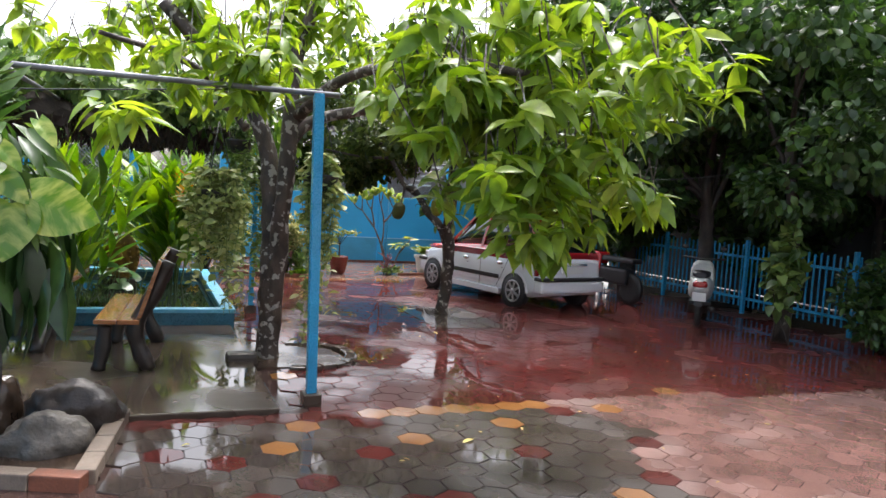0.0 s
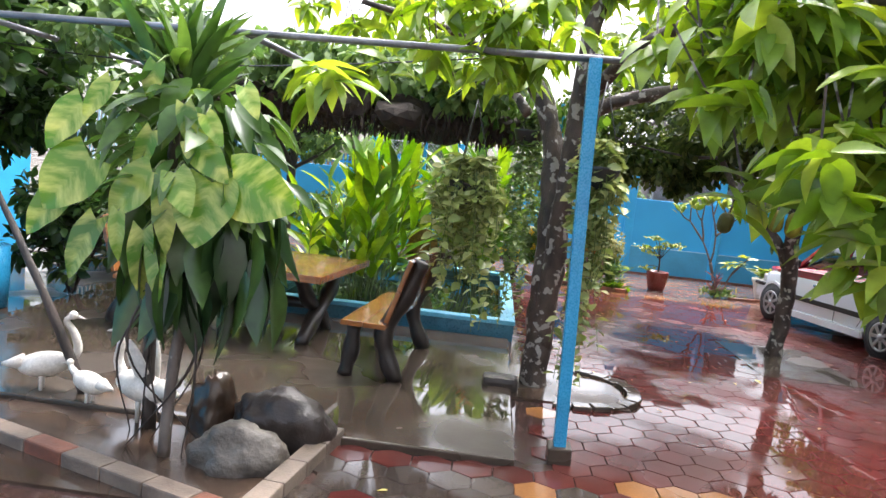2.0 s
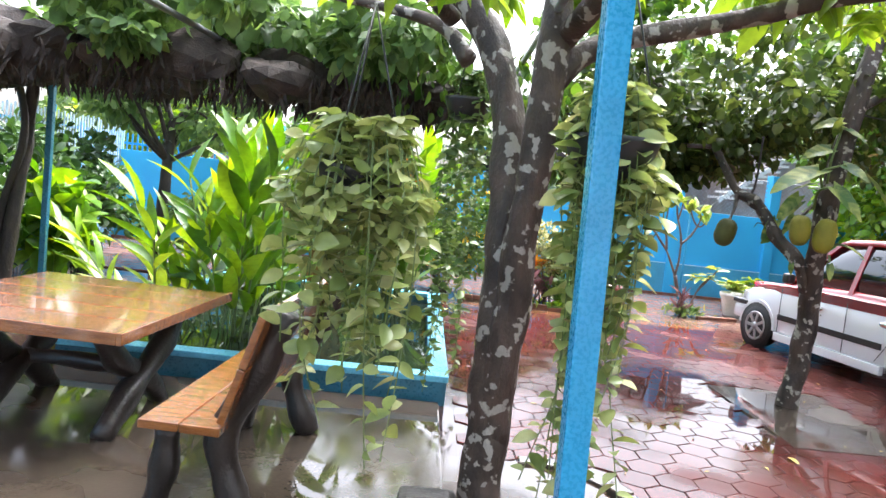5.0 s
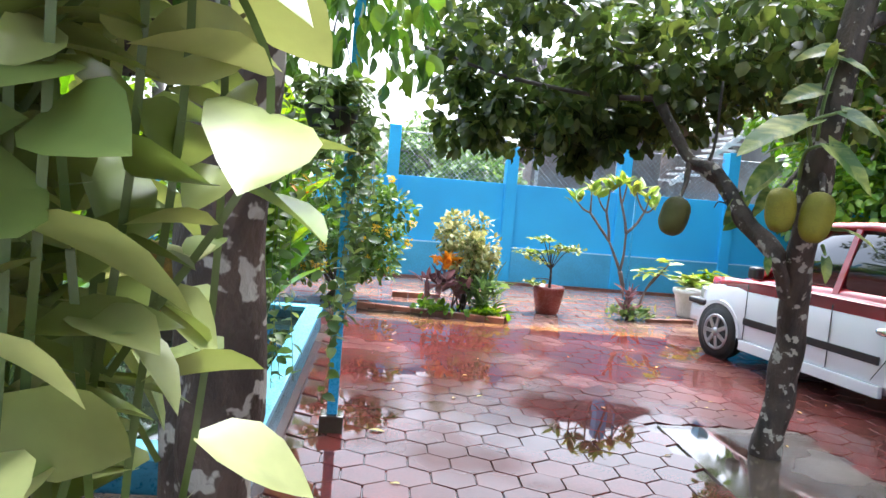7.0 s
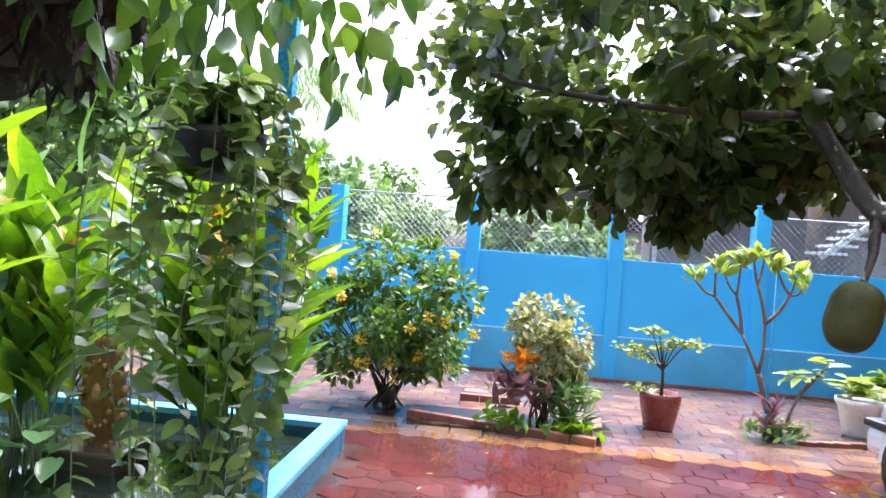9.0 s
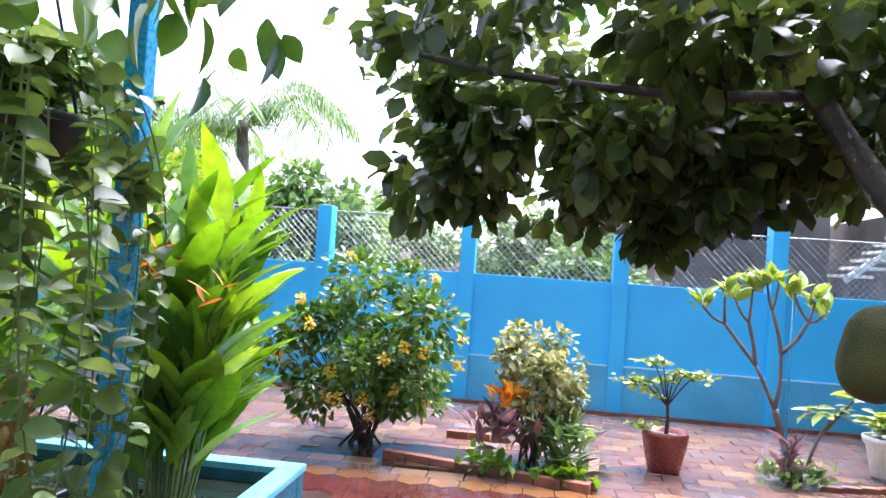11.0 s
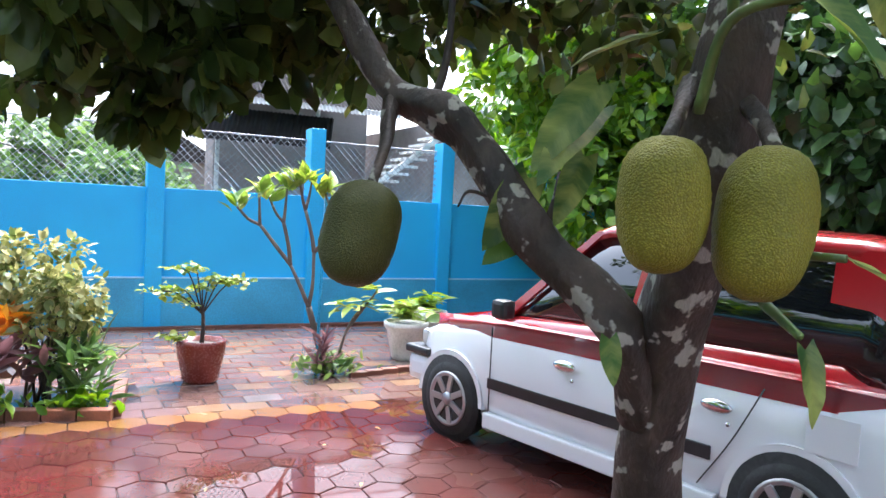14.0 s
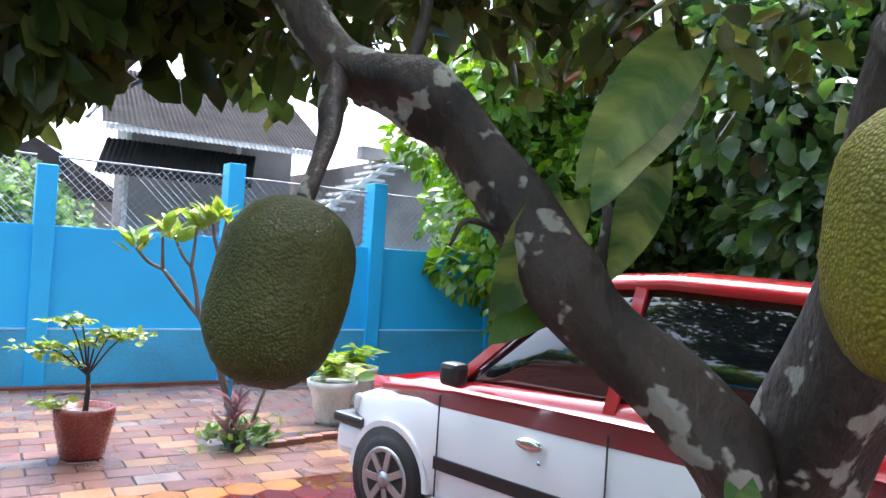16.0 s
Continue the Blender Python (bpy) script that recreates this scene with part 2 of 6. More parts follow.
PALE = surface("pale_render", (0.72, 0.71, 0.68), (0.55, 0.53, 0.50), 0.6, 2, 50, 0.1)
DARK = surface("hollow_shade_black", (0.02, 0.02, 0.02), (0.01, 0.01, 0.01), 0.8, 3, 40, 0.1)
THATCH = surface("dry_root_mat", (0.045, 0.03, 0.024), (0.015, 0.01, 0.009), 0.8, 9, 60, 0.9)
WATER, _n, _l, _p = nodes_of("dark_water")
_p.inputs["Base Color"].default_value, _p.inputs["Roughness"].default_value = (0.012, 0.018, 0.012, 1), 0.03
BARK_MANGO = bark_mat("mango_bark", (0.075, 0.05, 0.038), (0.025, 0.018, 0.014), (0.30, 0.28, 0.25), 0.565, 12.0)
BARK_JACK = bark_mat("jackfruit_bark", (0.07, 0.047, 0.035), (0.02, 0.015, 0.012), (0.32, 0.30, 0.255), 0.585, 15.0)
BARK_GREY = bark_mat("grey_bark", (0.16, 0.13, 0.11), (0.07, 0.055, 0.045), (0.3, 0.29, 0.25), 0.66, 12)
BARK_DARK = bark_mat("dark_bark", (0.05, 0.036, 0.028), (0.018, 0.014, 0.012), (0.15, 0.14, 0.12), 0.68, 9)
STEM = surface("green_stem", (0.13, 0.19, 0.05), (0.08, 0.12, 0.03), 0.4, 12, 60, 0.1)
L_MANGO = leaf_mat("mango_leaf", (0.10, 0.19, 0.025), (0.20, 0.32, 0.045), (0.34, 0.45, 0.075), 0.3, through=0.44)
L_JACK = leaf_mat("jackfruit_leaf", (0.032, 0.056, 0.016), (0.06, 0.098, 0.024), (0.13, 0.17, 0.045), 0.26, through=0.45)
L_DEEP = leaf_mat("deep_green_leaf", (0.02, 0.05, 0.014), (0.045, 0.10, 0.025), (0.09, 0.17, 0.04), 0.35)
L_FAR = leaf_mat("far_leaf", (0.06, 0.12, 0.035), (0.12, 0.21, 0.06), (0.22, 0.33, 0.10), 0.5)
L_LIME = leaf_mat("lime_leaf", (0.13, 0.24, 0.025), (0.25, 0.40, 0.04), (0.42, 0.52, 0.08), 0.3, through=0.4)
L_STRAP = leaf_mat("strap_leaf", (0.06, 0.15, 0.018), (0.13, 0.27, 0.028), (0.28, 0.42, 0.05), 0.3, through=0.4)
L_HANG = leaf_mat("succulent_leaf", (0.16, 0.22, 0.06), (0.29, 0.35, 0.11), (0.45, 0.47, 0.20), 0.35, through=0.25)
L_POTHOS = leaf_mat("variegated_leaf", (0.06, 0.15, 0.022), (0.09, 0.21, 0.028), (0.14, 0.27, 0.035), 0.22, yellow=(0.5, 0.54, 0.15), through=0.3)
L_CLIMB = leaf_mat("climber_leaf", (0.03, 0.08, 0.016), (0.05, 0.115, 0.02), (0.08, 0.155, 0.03), 0.46, yellow=(0.34, 0.38, 0.10), through=0.3)
L_DRAC = leaf_mat("drooping_leaf", (0.03, 0.075, 0.016), (0.06, 0.13, 0.026), (0.12, 0.21, 0.045), 0.3)
L_DARKSTRAP = leaf_mat("dark_strap_leaf", (0.014, 0.036, 0.011), (0.026, 0.06, 0.017), (0.05, 0.10, 0.025), 0.28, through=0.2)
L_CREAM = leaf_mat("cream_leaf", (0.12, 0.17, 0.045), (0.31, 0.32, 0.12), (0.52, 0.49, 0.23), 0.4)
L_PLUM = leaf_mat("plumeria_leaf", (0.12, 0.22, 0.045), (0.24, 0.33, 0.06), (0.38, 0.43, 0.10), 0.35, through=0.35)
L_PURPLE = leaf_mat("purple_leaf", (0.10, 0.05, 0.06), (0.17, 0.09, 0.09), (0.26, 0.15, 0.14), 0.4)
L_ORANGE = leaf_mat("orange_leaf", (0.45, 0.16, 0.03), (0.60, 0.26, 0.04), (0.62, 0.42, 0.07), 0.4)
L_YELLOW = leaf_mat("yellow_petal", (0.62, 0.42, 0.03), (0.75, 0.55, 0.06), (0.78, 0.62, 0.16), 0.5)
L_FALLEN = leaf_mat("fallen_leaf", (0.22, 0.12, 0.03), (0.42, 0.30, 0.06), (0.55, 0.48, 0.12), 0.5, through=0.1)
L_BUSH = leaf_mat("bush_leaf", (0.032, 0.08, 0.015), (0.07, 0.15, 0.025), (0.14, 0.23, 0.042), 0.3)
L_CALA = leaf_mat("pale_broad_leaf", (0.05, 0.12, 0.04), (0.10, 0.20, 0.07), (0.30, 0.38, 0.24), 0.18, through=0.2)


def fruit_mat(name, a, b):
    m, n, l, p = nodes_of(name)
    tc = n.new("ShaderNodeTexCoord")
    v = n.new("ShaderNodeTexVoronoi")
    v.inputs["Scale"].default_value = 240
    l.new(tc.outputs["Object"], v.inputs["Vector"])
    ns = n.new("ShaderNodeTexNoise")
    ns.inputs["Scale"].default_value = 7
    l.new(tc.outputs["Object"], ns.inputs["Vector"])
    r = ramp(n, [(0.3, a), (0.7, b)])
    l.new(ns.outputs[0], r.inputs[0])
    k = ramp(n, [(0.0, (1.25, 1.25, 1.1)), (0.6, (0.62, 0.62, 0.6))])
    l.new(v.outputs["Distance"], k.inputs[0])
    mx = n.new("ShaderNodeMix")
    mx.data_type, mx.blend_type = "RGBA", "MULTIPLY"
    mx.inputs[0].default_value = 0.8
    l.new(r.outputs[0], mx.inputs[6])
    l.new(k.outputs[0], mx.inputs[7])
    l.new(mx.outputs[2], p.inputs["Base Color"])
    b_ = n.new("ShaderNodeBump")
    b_.inputs["Strength"].default_value, b_.inputs["Distance"].default_value, b_.invert = 0.8, 0.003, True
    l.new(v.outputs["Distance"], b_.inputs["Height"])
    l.new(b_.outputs[0], p.inputs["Normal"])
    p.inputs["Roughness"].default_value = 0.55
    return m


L_VINE = leaf_mat("vine_leaf", (0.05, 0.10, 0.025), (0.11, 0.18, 0.045), (0.22, 0.30, 0.09), 0.35, through=0.35)
FRUIT = fruit_mat("jackfruit_skin", (0.20, 0.185, 0.008), (0.29, 0.26, 0.016))
FRUIT_GREEN = fruit_mat("unripe_skin", (0.06, 0.062, 0.006), (0.09, 0.09, 0.009))
CAR_WHITE = plain("white_car_paint", (0.72, 0.73, 0.76), 0.25, 0, 0.8)
CAR_RED = plain("red_car_paint", (0.42, 0.012, 0.018), 0.2, 0, 0.9)
TRIM = surface("black_trim", (0.025, 0.025, 0.028), (0.015, 0.015, 0.016), 0.4, 8, 80, 0.05)
RUBBER = surface("tyre_rubber", (0.022, 0.022, 0.022), (0.012, 0.012, 0.012), 0.6, 20, 60, 0.2)
ALLOY = plain("wheel_cover", (0.42, 0.42, 0.43), 0.35, 0.7)
CHROME = plain("chrome", (0.75, 0.75, 0.75), 0.12, 1.0)
LAMP_RED = plain("red_lens", (0.35, 0.01, 0.01), 0.1, 0, 1.0)
LAMP_CLEAR = plain("clear_lens", (0.6, 0.6, 0.6), 0.1, 0.2, 1.0)
GLASS, _n, _l, _p = nodes_of("dark_car_glass")
_p.inputs["Base Color"].default_value, _p.inputs["Roughness"].default_value = (0.008, 0.010, 0.012, 1), 0.04
_p.inputs["Coat Weight"].default_value = 1.0
PLATE = plain("number_plate", (0.62, 0.62, 0.6), 0.4)


# ---- builders ----
def mesh_of(name, verts, faces, mat, smooth=False):
    me = bpy.data.meshes.new(name)
    me.from_pydata([tuple(v) for v in verts], [], [tuple(f) for f in faces])
    me.update()
    if smooth:
        me.polygons.foreach_set("use_smooth", [True] * len(me.polygons))
    me.materials.append(mat)
    return me


def part(name, data, material=None, parent=None, label=""):
    """One mesh object from a bmesh or a mesh, under a thing or a part."""
    if isinstance(data, bmesh.types.BMesh):
        me = bpy.data.meshes.new(name)
        data.to_mesh(me)
        data.free()
        me.materials.append(material)
    else:
        me = data
    ob = new(name, me)
    if parent:
        ob.parent = parent
    if label:
        ob["label"] = label
    return ob


def thing(name, label, category, m=None, group="", kind=""):
    ob = new(name)
    ob.empty_display_size = 0.1
    if m is not None:
        ob.matrix_world = m
    return tagged(ob, label, category, group, kind)


def box(bm, x0, x1, y0, y1, z0, z1, bevel=0.0, m=None):
    vs = [bm.verts.new(v) for v in ((x0, y0, z0), (x1, y0, z0), (x1, y1, z0), (x0, y1, z0), (x0, y0, z1), (x1, y0, z1), (x1, y1, z1), (x0, y1, z1))]
    fs = [bm.faces.new([vs[i] for i in f]) for f in ((3, 2, 1, 0), (4, 5, 6, 7), (0, 1, 5, 4), (1, 2, 6, 5), (2, 3, 7, 6), (3, 0, 4, 7))]
    if m is not None:
        bmesh.ops.transform(bm, matrix=m, verts=vs)
    if bevel:
        es = list({e for f in fs for e in f.edges})
        bmesh.ops.bevel(bm, geom=es, offset=bevel, segments=2, affect="EDGES", profile=0.6)
    return bm


def boxed(*a, **k):
    return box(bmesh.new(), *a, **k)


def tube_mesh(name, pts, radii, mat, sides=10, rough=0.0, rnd=None):
    """A tapered limb through pts, its outline a little uneven."""
    pts = [Vector(p) for p in pts]
    verts, faces = [], []
    ref = Vector((0.37, 0.9, 0.21)).normalized()
    for i, p in enumerate(pts):
        d = (pts[min(i + 1, len(pts) - 1)] - pts[max(i - 1, 0)]).normalized()
        u = d.cross(ref).normalized() if abs(d.dot(ref)) < 0.97 else d.cross(Vector((1, 0, 0))).normalized()
        v = d.cross(u)
        for k in range(sides):
            a = 2 * math.pi * k / sides
            r = radii[i] * (1 + rough * noise.noise((p + u * math.cos(a) * 0.3 + v * math.sin(a) * 0.3) * 4.0))
            verts.append(p + u * math.cos(a) * r + v * math.sin(a) * r)
    for i in range(len(pts) - 1):
        for k in range(sides):
            k2 = (k + 1) % sides
            faces.append((i * sides + k, i * sides + k2, (i + 1) * sides + k2, (i + 1) * sides + k))
    faces.append(tuple(range(sides))[::-1])
    faces.append(tuple((len(pts) - 1) * sides + k for k in range(sides)))
    return mesh_of(name, verts, faces, mat, True)


def curve_pts(pts, n):
    """A smooth line through pts (Catmull-Rom)."""
    P = [Vector(p) for p in pts]
    P = [P[0] * 2 - P[1]] + P + [P[-1] * 2 - P[-2]]
    out = []
    for i in range(1, len(P) - 2):
        for k in range(n):
            t = k / n
            a, b, c, d = P[i - 1], P[i], P[i + 1], P[i + 2]
            out.append(0.5 * ((2 * b) + (c - a) * t + (2 * a - 5 * b + 4 * c - d) * t * t + (3 * b - a - 3 * c + d) * t ** 3))
    return out + [P[-2]]


def limb(name, pts, r0, r1, mat, parent, sides=10, n=6, rough=0.25, label=""):
    line = curve_pts(pts, n)
    rad = [r0 + (r1 - r0) * i / (len(line) - 1) for i in range(len(line))]
    return part(name, tube_mesh(name, line, rad, mat, sides, rough), parent=parent, label=label)


def lathe(profile, sides=24):
    """A closed turned body from (radius, height) pairs."""
    bm = bmesh.new()
    rings = []
    for r, z in profile:
        rings.append([bm.verts.new((r * math.cos(2 * math.pi * k / sides), r * math.sin(2 * math.pi * k / sides), z)) for k in range(sides)])
    for a, b in zip(rings, rings[1:]):
        for k in range(sides):
            bm.faces.new((a[k], a[(k + 1) % sides], b[(k + 1) % sides], b[k])).smooth = True
    bm.faces.new(rings[0][::-1])
    bm.faces.new(rings[-1])
    return bm


def blade(kind, bend=0.25):
    """Template leaf along +Y, one long: vertices and faces."""
    wid = {"lance": (0.03, 0.15, 0.19, 0.155, 0.07, 0.0), "oval": (0.05, 0.24, 0.31, 0.27, 0.14, 0.0), "heart": (0.20, 0.40, 0.38, 0.28, 0.13, 0.0),
           "strap": (0.02, 0.065, 0.085, 0.08, 0.045, 0.0), "ginger": (0.02, 0.085, 0.12, 0.105, 0.06, 0.0), "round": (0.14, 0.36, 0.42, 0.38, 0.22, 0.0), "frond": (0.01, 0.03, 0.03, 0.025, 0.015, 0.0)}[kind]
    ys = (0.0, 0.2, 0.42, 0.64, 0.85, 1.0)
    v, f = [], []
    for y, w in zip(ys, wid):
        z = -bend * y * y
        v += [(-w, y - (0.10 if kind == "heart" and y == 0 else 0), z + w * 0.35), (0, y, z), (w, y - (0.10 if kind == "heart" and y == 0 else 0), z + w * 0.35)]
    for i in range(5):
        a = i * 3
        f += [(a, a + 1, a + 4, a + 3), (a + 1, a + 2, a + 5, a + 4)]
    return np.array(v, float), np.array(f, int)


def big_blade(bend=0.3, wave=0.02, wide=0.40):
    """A broad heart-shaped leaf in fine strips, its margin a little wavy."""
    ys = [i / 11 for i in range(12)]
    v, f, cols = [], [], (-1, -0.66, -0.33, 0, 0.33, 0.66, 1)
    for i, y in enumerate(ys):
        w = wide * (math.sin(math.pi * min(1.0, y * 0.82 + 0.18)) ** 0.75) * (1 - 0.25 * y) if y < 1 else 0.0
        for c in cols:
            dip = -0.13 * abs(c) * (1 - y) ** 3
            v.append((c * w, y + dip, -bend * y * y + abs(c) * w * 0.3 - 0.25 * (abs(c) * w) ** 2 + wave * math.sin(y * 16 + c * 3) * abs(c)))
    for i in range(11):
        for k in range(6):
            a = i * 7 + k
            f.append((a, a + 1, a + 8, a + 7))
    return np.array(v, float), np.array(f, int)


def small_blade(kind, bend=0.25):
    """A leaf of four faces, for crowns of many thousand."""
    w = {"lance": 0.17, "oval": 0.31, "round": 0.36, "strap": 0.08}[kind]
    v = [(0, 0, 0), (-w, 0.4, w * 0.3 - bend * 0.16), (0, 0.4, -bend * 0.16), (w, 0.4, w * 0.3 - bend * 0.16), (-w * 0.78, 0.78, w * 0.2 - bend * 0.5), (0, 0.78, -bend * 0.5), (w * 0.78, 0.78, w * 0.2 - bend * 0.5), (0, 1, -bend)]
    f = [(0, 2, 1, 1), (0, 3, 2, 2), (1, 2, 5, 4), (2, 3, 6, 5), (4, 5, 7, 7), (5, 6, 7, 7)]
    return np.array(v, float), np.array(f, int)


def leaf_mesh(name, template, at, along, size, mat, rnd, roll=0.6, up=(0, 0, 1)):
    """All leaves of one plant in one mesh: at (n,3) their stalks, along (n,3) their direction, size (n)."""
    at, along, size = np.asarray(at, float), np.asarray(along, float), np.asarray(size, float)
    n = len(at)
    y = along / np.linalg.norm(along, axis=1, keepdims=True)
    ref = np.asarray(up, float) + rnd.normal(0, roll, (n, 3))
    x = np.cross(y, ref)
    x /= np.linalg.norm(x, axis=1, keepdims=True) + 1e-9
    z = np.cross(x, y)
    tv, tf = template
    wob = 1 + rnd.uniform(-0.2, 0.2, (n, 1, 1))
    vv = at[:, None] + size[:, None, None] * (tv[None, :, 0:1] * wob * x[:, None] + tv[None, :, 1:2] * y[:, None] + tv[None, :, 2:3] * z[:, None])
    base = (np.arange(n) * len(tv))[:, None, None]
    ff = (tf[None] + base).reshape(-1, 4)
    me = bpy.data.meshes.new(name)
    tri = ff[:, 2] == ff[:, 3]
    me.from_pydata(vv.reshape(-1, 3).tolist(), [], [tuple(r[:3]) if t else tuple(r) for r, t in zip(ff.tolist(), tri.tolist())])
    me.polygons.foreach_set("use_smooth", [True] * len(me.polygons))
    me.update()
    me.materials.append(mat)
    return me


def blob_points(rnd, n, clumps):
    """Points in uneven clumps: (x, y, z, rx, ry, rz) each."""
    k = rnd.integers(0, len(clumps), n)
    c = np.array(clumps, float)[k]
    d = rnd.normal(0, 1, (n, 3))
    d /= np.linalg.norm(d, axis=1, keepdims=True)
    r = rnd.uniform(0.25, 1, (n, 1)) ** 0.5
    return c[:, :3] + d * r * c[:, 3:], d


def clumps_in(rnd, n, centre, spread, size):
    """n clumps of leaves scattered in an ellipsoid."""
    d = rnd.normal(0, 1, (n, 3))
    d /= np.linalg.norm(d, axis=1, keepdims=True)
    p = np.array(centre) + d * (rnd.uniform(0.1, 1, (n, 1)) ** 0.4) * np.array(spread)
    s = np.array(size) * rnd.uniform(0.6, 1.3, (n, 1))
    return np.hstack([p, np.broadcast_to(s, (n, 3))])


def rosettes(rnd, tips, per, size, droop=0.5, spread=1.0):
    """Leaves in whorls about each tip, as mango and plumeria carry them."""
    at, al, sz = [], [], []
    for t in tips:
        for _ in range(per):
            a = rnd.uniform(0, 2 * math.pi)
            at.append(np.array(t) + rnd.normal(0, 0.03, 3))
            al.append((math.cos(a) * spread, math.sin(a) * spread, rnd.uniform(-droop, 0.35)))
            sz.append(size * rnd.uniform(0.65, 1.2))
    return at, al, sz

# ---- setting ----
rg = np.random.default_rng(7)


def structure(name, bm, mat, label, category):
    return tagged(part(name, bm, mat), label, category, kind="structure")


def strip(x0, x1, y0, y1, z0, z1, bevel=0.006):
    return boxed(x0, x1, y0, y1, z0, z1, bevel)


structure("ground", boxed(-400, 400, -400, 400, -0.4, -0.02), MUD, "wet brown earth and old paving all around the yard", "ground")
court = structure("court_bed", boxed(-3.2, 9.4, -7.0, 7.72, -0.06, -0.006), JOINT, "wet dark bedding under the hexagonal pavers", "paving")
patio = structure("patio_bed", boxed(-6.0, 9.4, 7.72, 11.3, -0.06, -0.004), JOINT, "wet bedding under the square patio tiles", "paving")
slab = structure("concrete_slab", boxed(-4.2, 0.44, -0.74, 2.72, -0.05, 0.045, 0.012), CONCRETE, "wet worn grey concrete slab under the table and bench", "slab")

WALL_Y, WALL_TOP, LEDGE = 11.4, 1.65, 0.61
wall = structure("wall_north", boxed(-6.2, 11.5, WALL_Y, WALL_Y + 0.15, 0.0, WALL_TOP, 0.01), BLUE, "bright blue painted garden wall with pillars", "wall")
structure("wall_plinth", boxed(-6.2, 11.5, WALL_Y - 0.045, WALL_Y - 0.001, 0.0, LEDGE - 0.018, 0.004), BLUE_LOW, "slightly darker blue plinth, stained at the ground", "wall base")
structure("wall_ledge", boxed(-6.2, 11.5, WALL_Y - 0.05, WALL_Y - 0.002, LEDGE - 0.016, LEDGE, 0.003), WHITE_LINE, "pale worn ledge line along the blue wall", "ledge")
structure("wall_foot", boxed(-6.2, 11.5, WALL_Y - 0.12, WALL_Y - 0.05, -0.02, 0.035, 0.01), BRICK, "dirty brown footing strip along the wall", "footing")
PILLARS = (-2.7, -0.78, 1.15, 3.10, 5.0, 6.84, 8.7)
PILLAR_TOPS = (2.4, 2.42, 2.45, 2.26, 2.5, 2.47, 2.4)
for i, px in enumerate(PILLARS):
    structure("wall_pillar_%d" % (i + 1), boxed(px - 0.095, px + 0.095, WALL_Y - 0.075, WALL_Y + 0.2, 0.0, PILLAR_TOPS[i], 0.012), BLUE, "blue painted square wall pillar", "pillar")


def wire_run(bm, a, b, r):
    """A thin three-sided wire."""
    a, b = Vector(a), Vector(b)
    d = (b - a).normalized()
    u = d.orthogonal().normalized()
    v = d.cross(u)
    ring = [[bm.verts.new(p + (u * math.cos(k * 2.0944) + v * math.sin(k * 2.0944)) * r) for k in range(3)] for p in (a, b)]
    for k in range(3):
        bm.faces.new((ring[0][k], ring[0][(k + 1) % 3], ring[1][(k + 1) % 3], ring[1][k]))


fence = thing("chain_link_fence", "grey chain link fence on top of the blue wall", "fence", pose(0, WALL_Y + 0.1, 0))
for x0, x1 in zip(PILLARS, PILLARS[1:]):
    bm, s = bmesh.new(), 0.085
    z0, z1 = WALL_TOP, 2.36
    x0, x1 = x0 + 0.1, x1 - 0.1
    for k in range(int((x1 - x0 + z1 - z0) / s) + 1):
        c = x0 + k * s
        a, b = max(x0, c - (z1 - z0)), min(x1, c)
        if b > a:
            wire_run(bm, (a, 0, z0 + (c - a)), (b, 0, z0 + (c - b)), 0.004)
            wire_run(bm, (x0 + x1 - a, 0.006, z0 + (c - a)), (x0 + x1 - b, 0.006, z0 + (c - b)), 0.004)
    wire_run(bm, (x0, 0.003, z1), (x1, 0.003, z1), 0.012)
    part("mesh_panel", bm, WIRE, fence)


def slat_fence(name, label, length, height, m, mat, gap=0.11, frame_mat=None):
    f = thing(name, label, "fence", m)
    for k in range(int(length / gap)):
        part("slat", boxed(k * gap, k * gap + 0.026, -0.01, 0.01, 0.12, height - 0.03 * (k % 2)), mat, f)
    for z in (0.25, height - 0.25):
        part("rail", boxed(0, length, 0.012, 0.04, z, z + 0.045), frame_mat or mat, f)
    for k in range(int(length / 2.2) + 1):
        part("post", boxed(k * 2.2 - 0.03, k * 2.2 + 0.03, 0.042, 0.1, 0, height + 0.08), frame_mat or mat, f)
    return f


slat_fence("slatted_gate", "tall blue and white slatted metal gate at the far side", 4.8, 2.0, pose(-6.6, 11.9, 0), BLUE_STEEL, 0.1)
PALE_BLUE = surface("pale_bar_paint", (0.55, 0.70, 0.78), (0.40, 0.55, 0.66), 0.4, 6, 60, 0.08)
slat_fence("bar_fence", "pale vertical bar fence on a low blue wall", 7.0, 2.15, pose(-5.6, 4.6, 0, 0, 0, 90), PALE_BLUE, 0.1, BLUE_STEEL)
structure("wall_west", boxed(-5.75, -5.62, 4.3, 12, 0, 0.9, 0.01), BLUE_LOW, "low blue wall below the bar fence", "wall")
structure("wall_west_near", boxed(-6.2, -6.05, -8, 4.3, 0, 2.3, 0.01), BLUE, "blue painted side wall in shade", "wall")
slat_fence("side_fence", "blue slatted metal fence in deep shade", 11.0, 1.25, pose(9.6, -0.6, 0, 0, 0, 90), BLUE_STEEL, 0.12)
structure("wall_east", boxed(12.4, 12.55, -8, 12, 0, 2.2), WALL_DARK, "boundary wall behind the trees, coloured dark to imitate their shade", "wall")
# added pale wall behind the camera, never in view
structure("unseen_wall_south", boxed(-9, 13, -9.2, -9.0, 0, 3.2), PALE, "pale unseen wall added behind the walk", "wall")


